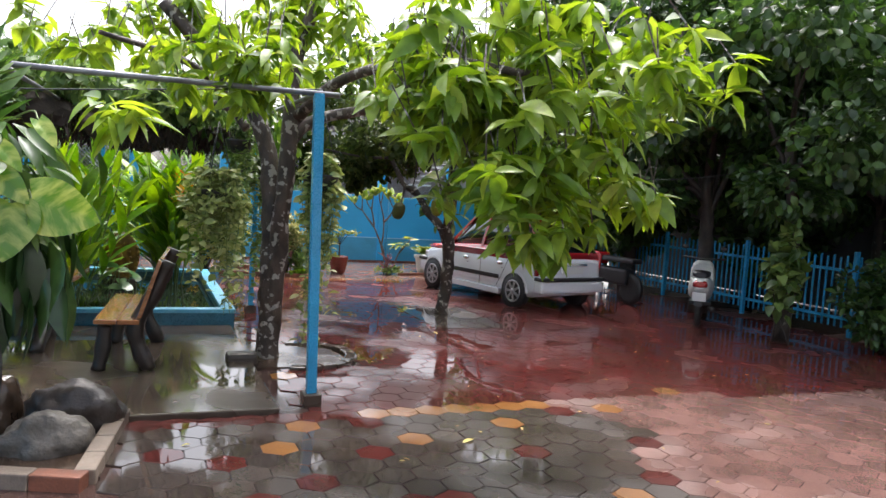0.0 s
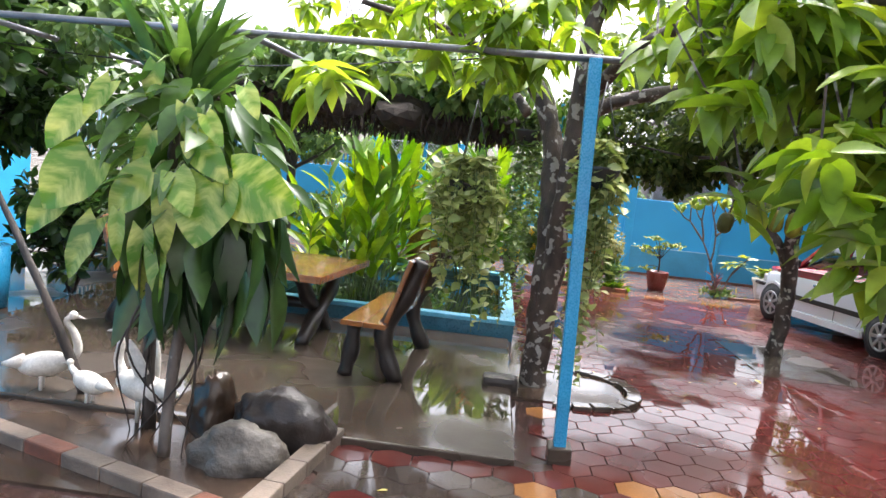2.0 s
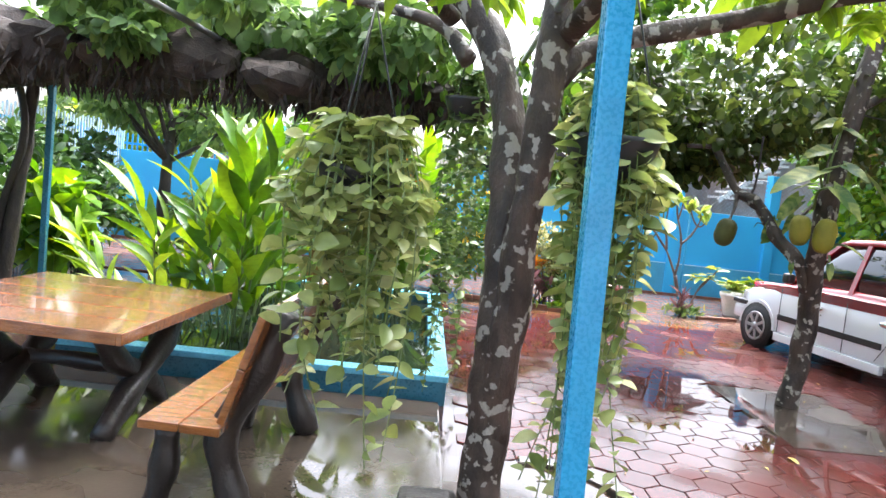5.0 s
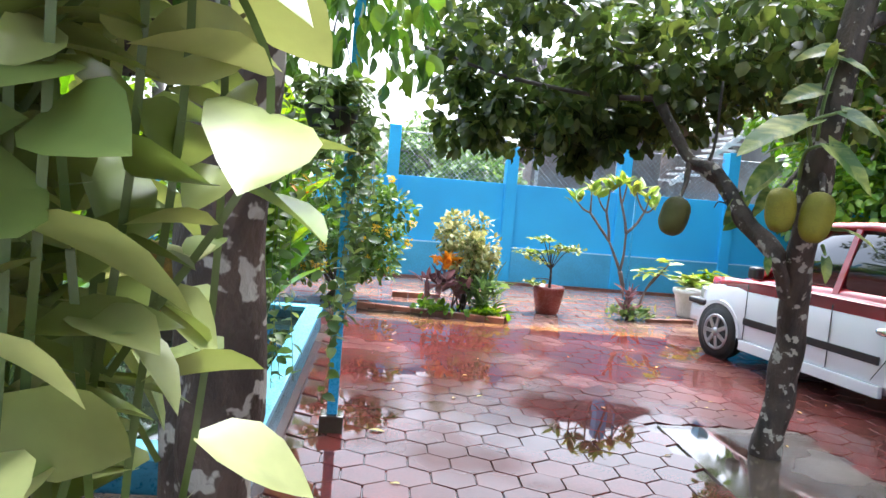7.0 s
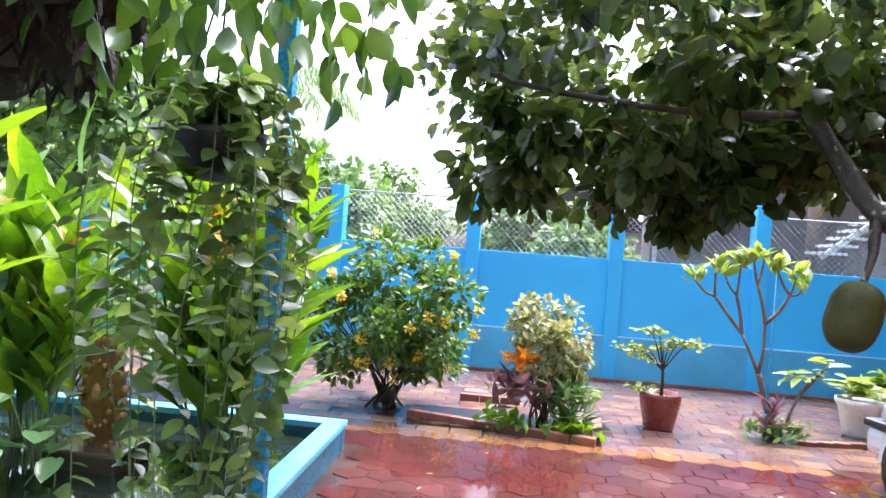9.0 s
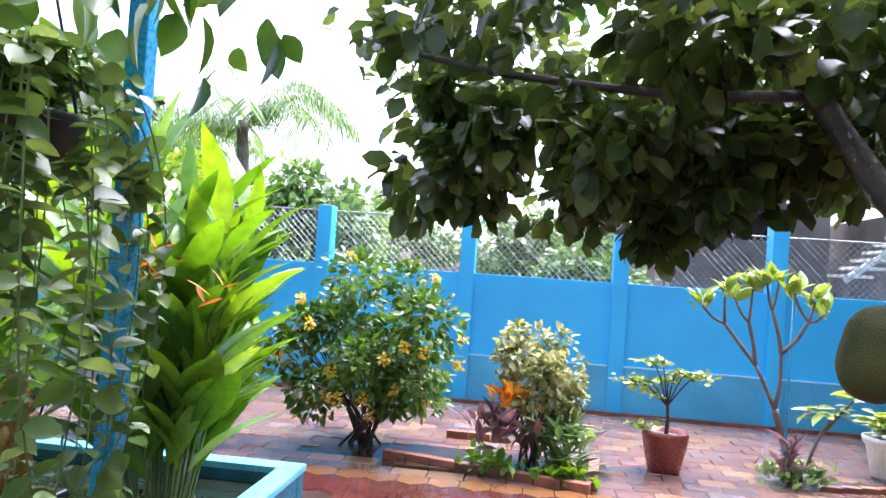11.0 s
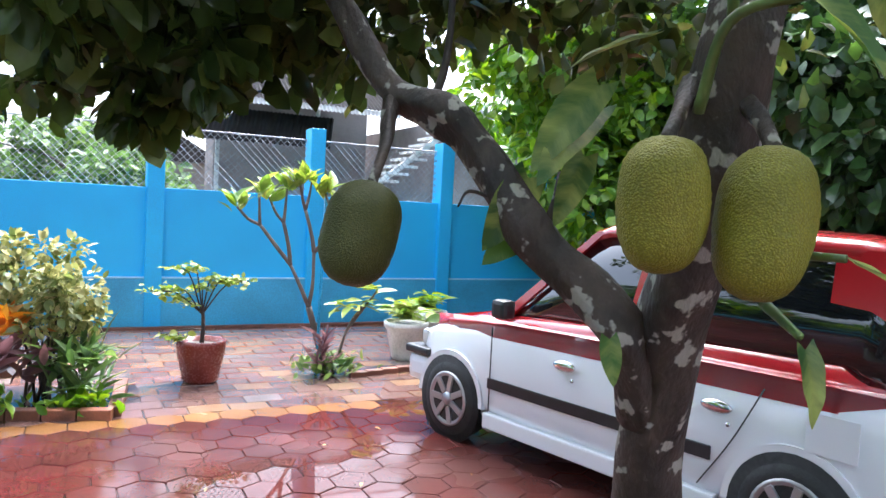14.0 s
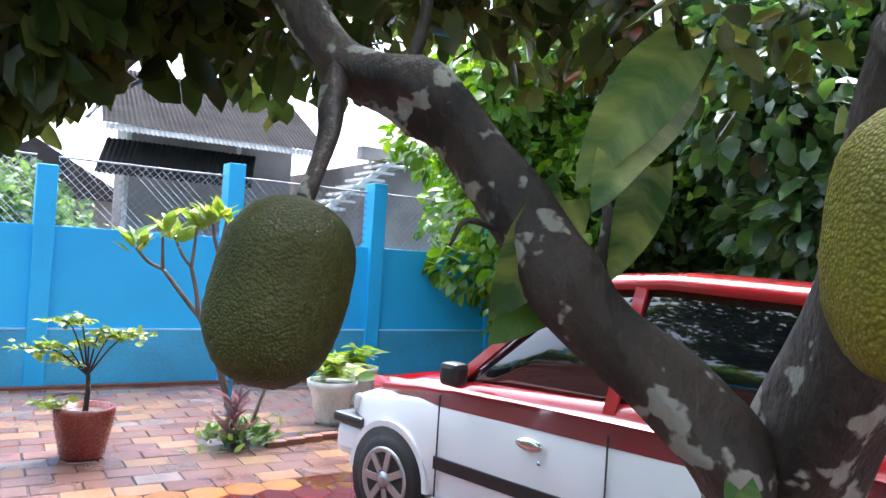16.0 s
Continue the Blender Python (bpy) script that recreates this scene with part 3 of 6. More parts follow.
# ---- neighbouring house beyond the wall ----
house = thing("neighbour_house", "grey neighbouring house with dark roof overhang and outside stair", "house", pose(0, 0, 0))
part("wall", boxed(8.9, 14.5, 15.8, 21, 0, 3.35), BLOCK, house, "bare grey block wall")
part("wall", boxed(5.0, 8.6, 19.4, 20.6, 0, 4.6), BLOCK, house, "shaded wall under the roof")


def sheet(x0, x1, y0, z0, y1, z1, pitch=0.085, lean=0.0):
    """A corrugated sheet rising from its low edge to its high one, with thickness."""
    b = bmesh.new()
    n = int((x1 - x0) / pitch * 2)
    rows = [[b.verts.new((x0 + (x1 - x0) * k / n + lean * f, y, z + 0.03 * (k % 2))) for k in range(n + 1)] for y, z, f in ((y0, z0, 0), (y1, z1, 1))]
    for k in range(n):
        b.faces.new((rows[0][k], rows[0][k + 1], rows[1][k + 1], rows[1][k]))
    bmesh.ops.solidify(b, geom=b.faces[:], thickness=0.02)
    return b


part("roof", sheet(4.2, 8.4, 16.6, 3.5, 20.6, 5.3, lean=0.35), ROOF, house, "weathered dark corrugated roof")
part("roof_edge", sheet(4.25, 8.3, 16.55, 3.38, 16.62, 3.5), PALE, house, "pale corrugated roof edge")
part("awning", sheet(4.15, 6.9, 16.9, 2.66, 17.5, 3.36, lean=0.25), ROOF, house, "dark hanging sheet under the roof edge")
for x in (4.75, 6.8):
    part("post", boxed(x, x + 0.08, 17.6, 17.68, 0, 3.7), PALE, house)
part("slab_edge", boxed(8.55, 12.5, 15.55, 15.79, 3.36, 3.6, 0.01), BLOCK, house, "grey concrete floor edge above the stair")
for k in range(11):
    part("stair_step", boxed(7.3 + k * 0.19, 7.75 + k * 0.19, 15.2, 16.0, 2.02 + k * 0.15, 2.07 + k * 0.15), PALE, house)
part("stair_beam", boxed(0, 2.8, 15.25, 15.32, -0.08, 0.02, m=pose(7.3, 0, 1.98, 0, -38, 0)), PALE, house)
shed = thing("distant_shed", "small far shed with a grey gabled roof", "shed", pose(1.6, 24, 0))
part("wall", boxed(0, 4, 0, 4, 0, 2.5), BLOCK, shed)
bm = bmesh.new()
vs = [bm.verts.new(v) for v in ((-0.4, -0.4, 2.5), (4.4, -0.4, 2.5), (4.4, 4.4, 2.5), (-0.4, 4.4, 2.5), (2, -0.4, 3.9), (2, 4.4, 3.9))]
for f in ((0, 1, 4), (3, 5, 2), (0, 4, 5, 3), (1, 2, 5, 4), (0, 3, 2, 1)):
    bm.faces.new([vs[i] for i in f])
part("roof", bm, ROOF, shed)


# ---- trees ----
def tree(name, label, at, trunk, r, clumps, n, size, leafm, barkm, seed, kind="oval", branches=10, per=1, hang=0.35):
    """Trunk line, limbs to the clumps, and a crown of single leaves."""
    rnd = np.random.default_rng(seed)
    t = thing(name, label, "tree", pose(*at))
    line = [Vector(p) for p in trunk]
    limb("trunk", line, r, r * 0.55, barkm, t, 12)
    top = line[-1]
    for c in clumps[:: max(1, len(clumps) // branches)]:
        p = line[-1].lerp(line[-2], rnd.uniform(0, 0.8))
        q = Vector(c[:3])
        mid = p.lerp(q, 0.5) + Vector(rnd.normal(0, 0.15, 3))
        limb("branch", [p, mid, q], r * 0.38, r * 0.1, barkm, t, 6, 4)
    at_, d = blob_points(rnd, n, clumps)
    al = d * 0.7 + rnd.normal(0, 0.5, (n, 3))
    al[:, 2] -= hang
    part("crown", leaf_mesh("crown", small_blade(kind), at_, al, size * rnd.uniform(0.6, 1.25, n), leafm, rnd), parent=t)
    return t


far = np.random.default_rng(3)
for i, (x, y, z, s, m) in enumerate(((-9, 21, 3.0, 3.0, L_FAR), (-3.2, 25, 2.6, 2.6, L_FAR), (2.4, 18, 1.9, 1.7, L_FAR), (2.9, 14.6, 1.3, 0.9, L_FAR), (-6.5, 15.5, 2.6, 2.2, L_LIME),
                                    (-2.2, 14.5, 2.0, 1.4, L_FAR), (16, 24, 3.6, 4.0, L_FAR), (-13, 12, 3.5, 3.4, L_FAR))):
    tree("far_tree", "pale green tree beyond the garden wall", (x, y, 0), [(0, 0, 0), (0.1, 0, z * 0.5), (0, 0.1, z * 0.8)], 0.12,
         clumps_in(far, 26, (0, 0, z), (s, s, z * 0.55), (0.6, 0.6, 0.5)), 4200, 0.2, m, BARK_GREY, 20 + i)
for i, (x, y, z, s) in enumerate(((11.2, 2.5, 4.6, 2.7), (12.4, 6.5, 4.8, 2.7), (11.0, -1.0, 4.6, 2.6), (9.9, 9.3, 4.4, 2.3), (9.0, 10.5, 2.9, 1.9), (13.5, -4.0, 5, 3.4), (11.6, 0.8, 2.4, 1.7), (11.4, 4.6, 2.4, 1.7), (8.6, 3.9, 4.6, 1.6), (9.3, 7.0, 2.6, 1.6), (10.6, 8.8, 2.6, 1.6))):
    tree("shade_tree", "dark dense shade tree over the parking side", (x, y, 0), [(0, 0, 0), (0.15, 0.1, 1.2), (-0.05, 0, 2.4)], 0.17,
         clumps_in(far, 34, (0, 0, z), (s, s, z * 0.66), (0.65, 0.65, 0.5)), 10000, 0.2, L_DEEP if i != 4 else L_STRAP, BARK_DARK, 40 + i)
tree("shade_tree", "slim dark tree with climbing vine at its trunk", (7.9, 1.4, 0), [(0, 0, 0), (0.05, 0, 1.5), (-0.1, 0.1, 3.0)], 0.12,
     clumps_in(far, 36, (0, 0, 3.7), (2.0, 1.8, 1.7), (0.55, 0.55, 0.45)), 8000, 0.17, L_DEEP, BARK_DARK, 61)
tree("yard_tree", "leafy tree at the gate beyond the planter", (-3.8, 8.6, 0), [(0, 0, 0), (0.05, 0, 1.2), (0.1, 0, 2.2)], 0.11,
     clumps_in(far, 26, (0, 0, 2.9), (1.8, 1.6, 0.9), (0.5, 0.5, 0.35)), 5200, 0.16, L_FAR, BARK_DARK, 62)
tree("corner_tree", "dark tree over the side wall", (-5.2, 1.3, 0), [(0, 0, 0), (0.3, 0.1, 1.0), (0.2, 0, 2.0)], 0.09,
     clumps_in(far, 34, (0.0, 0.3, 2.9), (1.5, 2.2, 1.4), (0.5, 0.5, 0.45)), 8500, 0.18, L_DEEP, BARK_DARK, 63)
for x, y in ((-4.6, 17.0), (-7.8, 20)):
    palm = thing("coconut_palm", "grey green coconut palm behind the wall", "palm tree", pose(x, y, 0))
    limb("trunk", [(0, 0, 0), (0.3, 0, 2.4), (0.2, 0, 4.6)], 0.17, 0.12, BARK_GREY, palm, 10)
    rp = np.random.default_rng(int(abs(x) * 10))
    for k in range(14):
        a, e = k * 2.4, rp.uniform(-0.2, 0.9)
        rib = curve_pts([(0.2, 0, 4.6), (0.2 + math.cos(a) * 1.1, math.sin(a) * 1.1, 4.7 + e), (0.2 + math.cos(a) * 2.4, math.sin(a) * 2.4, 4.3 + e * 0.6)], 9)
        at_, al = [], []
        for i in range(2, len(rib)):
            d = (rib[i] - rib[i - 1]).normalized()
            sd = d.cross(Vector((0, 0, 1))).normalized()
            for s in (-1, 1):
                for q in range(2):
                    at_.append(rib[i] - d * 0.07 * q)
                    al.append(sd * s + d * 0.5 - Vector((0, 0, 0.75)))
        part("frond", leaf_mesh("frond", blade("frond"), at_, al, np.full(len(at_), 0.62), L_FAR, rp, 0.2), parent=palm)

# ---- planter pond and its plants ----
PX0, PX1, PY0, PY1 = -2.45, 0.50, 2.78, 6.95
planter = thing("pond_planter", "low blue planter pond with pale rim and dark water", "planter", pose(0, 0, 0))
W = 0.16
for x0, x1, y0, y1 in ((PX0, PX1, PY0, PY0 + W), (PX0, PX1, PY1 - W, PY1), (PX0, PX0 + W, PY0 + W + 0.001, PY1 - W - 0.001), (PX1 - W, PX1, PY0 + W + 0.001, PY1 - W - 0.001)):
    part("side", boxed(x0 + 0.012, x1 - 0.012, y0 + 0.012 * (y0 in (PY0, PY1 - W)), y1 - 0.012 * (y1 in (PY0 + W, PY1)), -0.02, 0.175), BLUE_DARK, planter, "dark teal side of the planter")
    part("rim", boxed(x0, x1, y0, y1, 0.176, 0.225, 0.008), BLUE_RIM, planter, "pale blue worn rim")
part("water", boxed(PX0 + W, PX1 - W, PY0 + W, PY1 - W, -0.02, 0.10), WATER, planter, "still dark water")


def strap_clump(name, label, at, n, height, spread, seed, mat=L_STRAP, wide="ginger", flowers=0):
    """Upright ginger-like stems with long leaves in two rows."""
    rnd = np.random.default_rng(seed)
    t = thing(name, label, "plant", pose(*at))
    at_, al, sz = [], [], []
    stems = bmesh.new()
    for _ in range(n):
        a, lean = rnd.uniform(0, 6.283), rnd.uniform(0.02, spread)
        h = height * rnd.uniform(0.55, 0.92)
        base = Vector((math.cos(a) * lean * 0.55, math.sin(a) * lean * 0.55, 0))
        tip = base + Vector((math.cos(a) * lean, math.sin(a) * lean, h))
        wire_run(stems, base, tip, 0.011)
        b = rnd.uniform(0, 6.283)
        for k in range(9):
            f = 0.2 + 0.8 * k / 8
            s = 1 if k % 2 else -1
            at_.append(base.lerp(tip, f))
            al.append((math.cos(b) * s * 0.55 + math.cos(a) * lean, math.sin(b) * s * 0.55 + math.sin(a) * lean, 1.0 if k < 8 else 1.6))
            sz.append(rnd.uniform(0.42, 0.68) * height / 1.9)
    tagged(part("stem_mass", stems, STEM, t), kind="stuff")
    part("leaves", leaf_mesh("leaves", blade(wide, 0.3), at_, al, sz, mat, rnd, 0.35), parent=t)
    for k in range(flowers):
        p = Vector((rnd.uniform(-0.25, 0.55), rnd.uniform(-0.75, -0.35), height * rnd.uniform(0.6, 0.8)))
        fa = [p + Vector((0.03 * i, 0, 0.03 * i)) for i in range(5)]
        fl = [(math.cos(i * 2.1), math.sin(i * 2.1) * 0.5, 0.5) for i in range(5)]
        part("flower", leaf_mesh("flower", blade("strap", 0.1), fa, fl, np.full(5, 0.15), L_ORANGE, rnd), parent=t, label="orange heliconia bract")
    return t


strap_clump("ginger_clump", "tall bright green ginger clump growing in the pond", (-1.45, 4.0, 0.08), 14, 1.9, 0.62, 1)
strap_clump("ginger_clump", "bright green ginger clump in the far pond corner", (-1.6, 6.1, 0.08), 20, 1.95, 0.34, 2, flowers=2)
strap_clump("heliconia_clump", "dense green heliconia clump with orange flowers by the pond corner", (-0.1, 6.05, 0.08), 34, 2.05, 0.42, 3, flowers=5)
strap_clump("ginger_clump", "leaning pale ginger shoots at the pond edge", (-2.2, 4.3, 0.08), 7, 1.3, 0.7, 4, L_LIME)
rc = np.random.default_rng(5)
cal = thing("pond_lilies", "pale round water plant leaves on stalks in the pond", "plant", pose(-1.25, 4.9, 0.08))
stalk, at_, al = bmesh.new(), [], []
for _ in range(46):
    p = Vector((rc.uniform(-0.7, 0.7), rc.uniform(-1.3, 0.7), 0))
    q = p + Vector((rc.normal(0, 0.12), rc.normal(0, 0.12), rc.uniform(0.15, 0.55)))
    wire_run(stalk, p, q, 0.006)
    at_.append(q)
    al.append((rc.normal(), rc.normal(), rc.uniform(-0.2, 0.3)))
tagged(part("stalk_mass", stalk, STEM, cal), kind="stuff")
part("leaves", leaf_mesh("leaves", blade("round", 0.1), at_, al, rc.uniform(0.16, 0.3, 46), L_CALA, rc, 0.25), parent=cal)

bm = bmesh.new()
ring = []
for rad, dz in ((0.0, 0.05), (0.12, 0.06), (0.22, 0.045), (0.27, 0.03), (0.31, 0.02)):
    ring.append([bm.verts.new((math.cos(a) * rad * (1 + (0.05 if rad > 0.28 and k % 2 else 0)), -dz, 0.34 + math.sin(a) * rad * 1.15)) for k, a in enumerate([i * 2 * math.pi / 28 for i in range(28)])])
for a, b in zip(ring, ring[1:]):
    for k in range(28):
        bm.faces.new((a[k], a[(k + 1) % 28], b[(k + 1) % 28], b[k]))
bmesh.ops.solidify(bm, geom=bm.faces[:], thickness=0.05)
for k in range(26):
    a = k * 2 * math.pi / 26
    bmesh.ops.create_icosphere(bm, subdivisions=1, radius=0.027, matrix=Matrix.Translation((math.cos(a) * 0.3, -0.02, 0.34 + math.sin(a) * 0.345)))
for k in range(16):
    a = k * 2 * math.pi / 16
    bmesh.ops.create_icosphere(bm, subdivisions=1, radius=0.02, matrix=Matrix.Translation((math.cos(a) * 0.19, -0.055, 0.34 + math.sin(a) * 0.21)))
bmesh.ops.create_icosphere(bm, subdivisions=2, radius=1, matrix=pose(0, -0.06, 0.34) @ Matrix.Diagonal((0.06, 0.03, 0.07, 1)))
orn = part("garden_ornament", bm, GOLD)
orn.matrix_world = pose(-0.85, 5.75, 0.2, 0, 0, -35)
tagged(orn, "round gilded fan ornament with beaded edge in the pond", "ornament")
tagged(part("ornament_block", boxed(-1.1, -0.62, 5.5, 5.95, 0.05, 0.22, 0.02), CONCRETE), "low concrete block standing in the pond", "block")


# ---- posts and pergola ----
def pergola_post(x, y, h, lean, label, half=0.032, back=0.0, paint=None):
    p = thing("pergola_post", label, "post", pose(x, y, 0, back, lean, 0))
    part("shaft", boxed(-half, half, -half, half, 0.05, h, 0.005), paint or BLUE_STEEL, p)
    part("foot", boxed(-0.075, 0.075, -0.075, 0.075, -0.02, 0.11, 0.012), CONCRETE, p, "grey concrete foot")
    return p


pergola_post(0.722, -0.55, 2.5, -2.0, "square blue steel pergola post on a concrete foot", 0.038, 2.2)
pergola_post(0.82, 3.85, 2.7, 0.0, "square blue steel post beside the pond on a concrete foot")
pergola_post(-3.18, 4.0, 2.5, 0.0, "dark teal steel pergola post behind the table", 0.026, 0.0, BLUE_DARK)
pergola_post(-1.3, 9.0, 2.5, 0.0, "blue steel post in the far bed")
pipes = thing("pergola", "grey steel pipes carrying the vines overhead", "pergola", pose(0, 0, 0))
for a, b in (((-3.6, -0.6, 2.42), (0.8, -0.63, 2.5)), ((-3.6, 3.9, 2.5), (0.95, 3.85, 2.68)), ((0.66, -0.6, 2.51), (0.85, 4.0, 2.68)), ((-3.5, -0.5, 2.46), (-3.45, 4.1, 2.5)), ((-1.6, -0.5, 2.5), (-1.5, 4.0, 2.6))):
    part("pipe", tube_mesh("pipe", [a, b], [0.022, 0.022], GREY_STEEL, 8), parent=pipes)
rm = np.random.default_rng(11)
mat_at, mat_al = [], []
mat_body = bmesh.new()
for _ in range(46):
    x, y = rm.uniform(-3.7, 0.35), rm.uniform(3.0, 3.9)
    s = rm.uniform(0.14, 0.3)
    bmesh.ops.create_icosphere(mat_body, subdivisions=2, radius=1, matrix=pose(x, y, 2.34 + rm.uniform(-0.06, 0.12), rm.uniform(0, 360), 0, rm.uniform(0, 360)) @ Matrix.Diagonal((s * 1.6, s, s * 0.55, 1)))
for v in mat_body.verts:
    v.co += noise.noise_vector(v.co * 9) * 0.05
for _ in range(2600):
    mat_at.append((rm.uniform(-3.8, 0.4), rm.uniform(2.9, 3.95), 2.3 + rm.uniform(-0.12, 0.15)))
    mat_al.append((rm.normal(0, 0.4), rm.normal(0, 0.4), -1))
vine = thing("vine_mat", "dark dry mat of old vine roots hanging from the pergola", "vine", pose(0, 0, 0))
part("root_mat", mat_body, THATCH, vine)
tagged(part("root_fringe", leaf_mesh("root_fringe", small_blade("strap"), mat_at, mat_al, rm.uniform(0.05, 0.2, 2600), THATCH, rm), parent=vine), kind="stuff")
cl = np.vstack([clumps_in(rm, 22, (-1.6, 3.2, 2.72), (2.4, 0.9, 0.24), (0.4, 0.35, 0.2)), clumps_in(rm, 5, (-2.4, 0.8, 2.8), (1.4, 1.2, 0.3), (0.35, 0.35, 0.22))])
p_, d_ = blob_points(rm, 5200, cl)
a_ = d_ * 0.5 + rm.normal(0, 0.5, (5200, 3)) - np.array((0, 0, 0.5))
part("leaves", leaf_mesh("leaves", small_blade("oval"), p_, a_, rm.uniform(0.09, 0.18, 5200), L_FAR, rm), parent=vine)


n_ = 330
p_ = np.column_stack([rm.uniform(-0.1, 1.25, n_), rm.uniform(2.8, 3.9, n_), 2.66 - 0.5 * rm.uniform(0, 1, n_) ** 1.6])
a_ = np.column_stack([rm.normal(0, 0.35, n_), rm.normal(0, 0.35, n_), -rm.uniform(0.5, 1.4, n_)])
part("edge_leaves", leaf_mesh("edge_leaves", blade("oval", 0.25), p_, a_, rm.uniform(0.08, 0.15, n_), L_BUSH, rm, 0.6), parent=vine, label="hanging green vine leaves")
limb("stem", [(-3.5, 3.9, 0.0), (-3.45, 3.95, 0.8), (-3.4, 4.0, 1.5), (-3.3, 3.95, 2.3)], 0.07, 0.05, BARK_DARK, vine, 10, 6, 0.4)
limb("stem", [(-3.52, 4.0, 0.0), (-3.55, 3.95, 0.9), (-3.35, 3.9, 1.7), (-3.45, 3.9, 2.3)], 0.04, 0.03, BARK_DARK, vine, 8, 6, 0.4)


def hanging_basket(at, drop, width, strands, seed, label, leafm=L_HANG, size=0.078):
    rnd = np.random.default_rng(seed)
    t = thing("hanging_basket", label, "hanging plant", pose(*at))
    bm = lathe([(0.05, -0.16), (0.12, -0.13), (0.155, -0.02), (0.16, 0.0), (0.14, 0.0), (0.13, -0.03)], 16)
    part("pot", bm, TRIM, t, "dark plastic hanging pot")
    for k in range(3):
        a = k * 2.094
        part("cord", tube_mesh("cord", [(math.cos(a) * 0.15, math.sin(a) * 0.15, 0), (0, 0, 0.55)], [0.004, 0.004], TRIM, 5), parent=t)
    stems, at_, al, sz = bmesh.new(), [], [], []
    for _ in range(strands):
        a = rnd.uniform(0, 6.283)
        r = width * rnd.uniform(0.35, 1.0)
        ln = drop * (0.12 + 0.88 * rnd.uniform(0, 1) ** 1.5)
        pts = curve_pts([(0, 0, 0.02), (math.cos(a) * r * 0.6, math.sin(a) * r * 0.6, 0.09 + rnd.uniform(0, 0.08)), (math.cos(a) * r, math.sin(a) * r, -0.12 * ln - 0.05),
                         (math.cos(a) * r * 0.9 + rnd.normal(0, 0.03), math.sin(a) * r * 0.9 + rnd.normal(0, 0.03), -ln * 0.6), (math.cos(a) * r * 0.75 + rnd.normal(0, 0.04), math.sin(a) * r * 0.75 + rnd.normal(0, 0.04), -ln)], 7)
        for p, q in zip(pts, pts[1:]):
            wire_run(stems, p, q, 0.0028)
        k, acc = 0, 0.0
        for p, q in zip(pts, pts[1:]):
            m = max(1, int((q - p).length / 0.034))
            for j in range(m):
                at_.append(p.lerp(q, j / m))
                b = rnd.uniform(0, 6.283)
                al.append((math.cos(b), math.sin(b), rnd.uniform(-0.7, 0.3)))
                sz.append(size * rnd.uniform(0.6, 1.25))
    tagged(part("stem_mass", stems, STEM, t), kind="stuff")
    part("leaves", leaf_mesh("leaves", blade("oval", 0.15), at_, al, sz, leafm, rnd, 0.5), parent=t)
    return t


hanging_basket((-0.05, -0.1, 1.70), 1.02, 0.27, 56, 31, "hanging pot with long trailing pale green succulent vines")
hanging_basket((0.775, -0.22, 1.88), 1.55, 0.16, 46, 32, "hanging pot behind the post trailing pale coin-leaved vines")
hanging_basket((0.72, 3.5, 1.96), 1.8, 0.40, 27, 33, "dark hanging pot by the pond trailing thin green vines", L_VINE, 0.082)


hanging_basket((0.4, 2.35, 2.25), 2.05, 0.22, 16, 34, "hanging pot under the pergola edge trailing long thin green vines", L_VINE, 0.075)


# ---- mango tree ----
rt = np.random.default_rng(41)
mango = thing("mango_tree", "mango tree with blotched dark twin trunk and bright hanging leaves", "tree", pose(0.63, 1.17, 0))
limb("trunk", [(0.02, 0, -0.02), (0.01, 0.01, 0.4), (0.0, 0.05, 1.1), (-0.01, 0.1, 1.6), (-0.05, 0.2, 2.1), (-0.22, 0.34, 2.55), (-0.6, 0.4, 2.95), (-1.1, 0.4, 3.5)], 0.125, 0.064, BARK_MANGO, mango, 18, 8, 0.3)
limb("trunk", [(0.03, 0.0, 0.35), (0.05, -0.05, 1.0), (0.07, -0.1, 1.6), (0.09, -0.13, 2.05), (0.11, -0.12, 2.5), (0.13, -0.08, 3.0), (0.3, -0.1, 3.6)], 0.1, 0.062, BARK_MANGO, mango, 16, 8, 0.3)
limb("branch", [(0.1, -0.1, 2.2), (0.34, -0.04, 2.44), (0.95, -0.05, 2.62), (1.5, -0.2, 2.78), (2.2, -0.3, 2.88)], 0.068, 0.035, BARK_MANGO, mango, 12, 6)
limb("branch", [(0.12, 0, 2.4), (0.4, -1.0, 2.75), (0.8, -2.2, 2.8), (1.1, -3.2, 2.6)], 0.06, 0.025, BARK_MANGO, mango, 10, 6)
limb("branch", [(-0.4, 0, 2.5), (-0.9, -0.5, 2.8), (-1.6, -0.9, 2.9)], 0.05, 0.02, BARK_MANGO, mango, 8, 6)
limb("branch", [(-0.3, 0, 2.3), (-0.5, 0.1, 2.5), (-1.1, 0.3, 2.62)], 0.05, 0.02, BARK_MANGO, mango, 8, 6)


def crown_tips(n, c, s):
    d = rt.normal(0, 1, (n, 3))
    d /= np.linalg.norm(d, axis=1, keepdims=True)
    return np.array(c) + d * rt.uniform(0.45, 1, (n, 1)) * np.array(s)


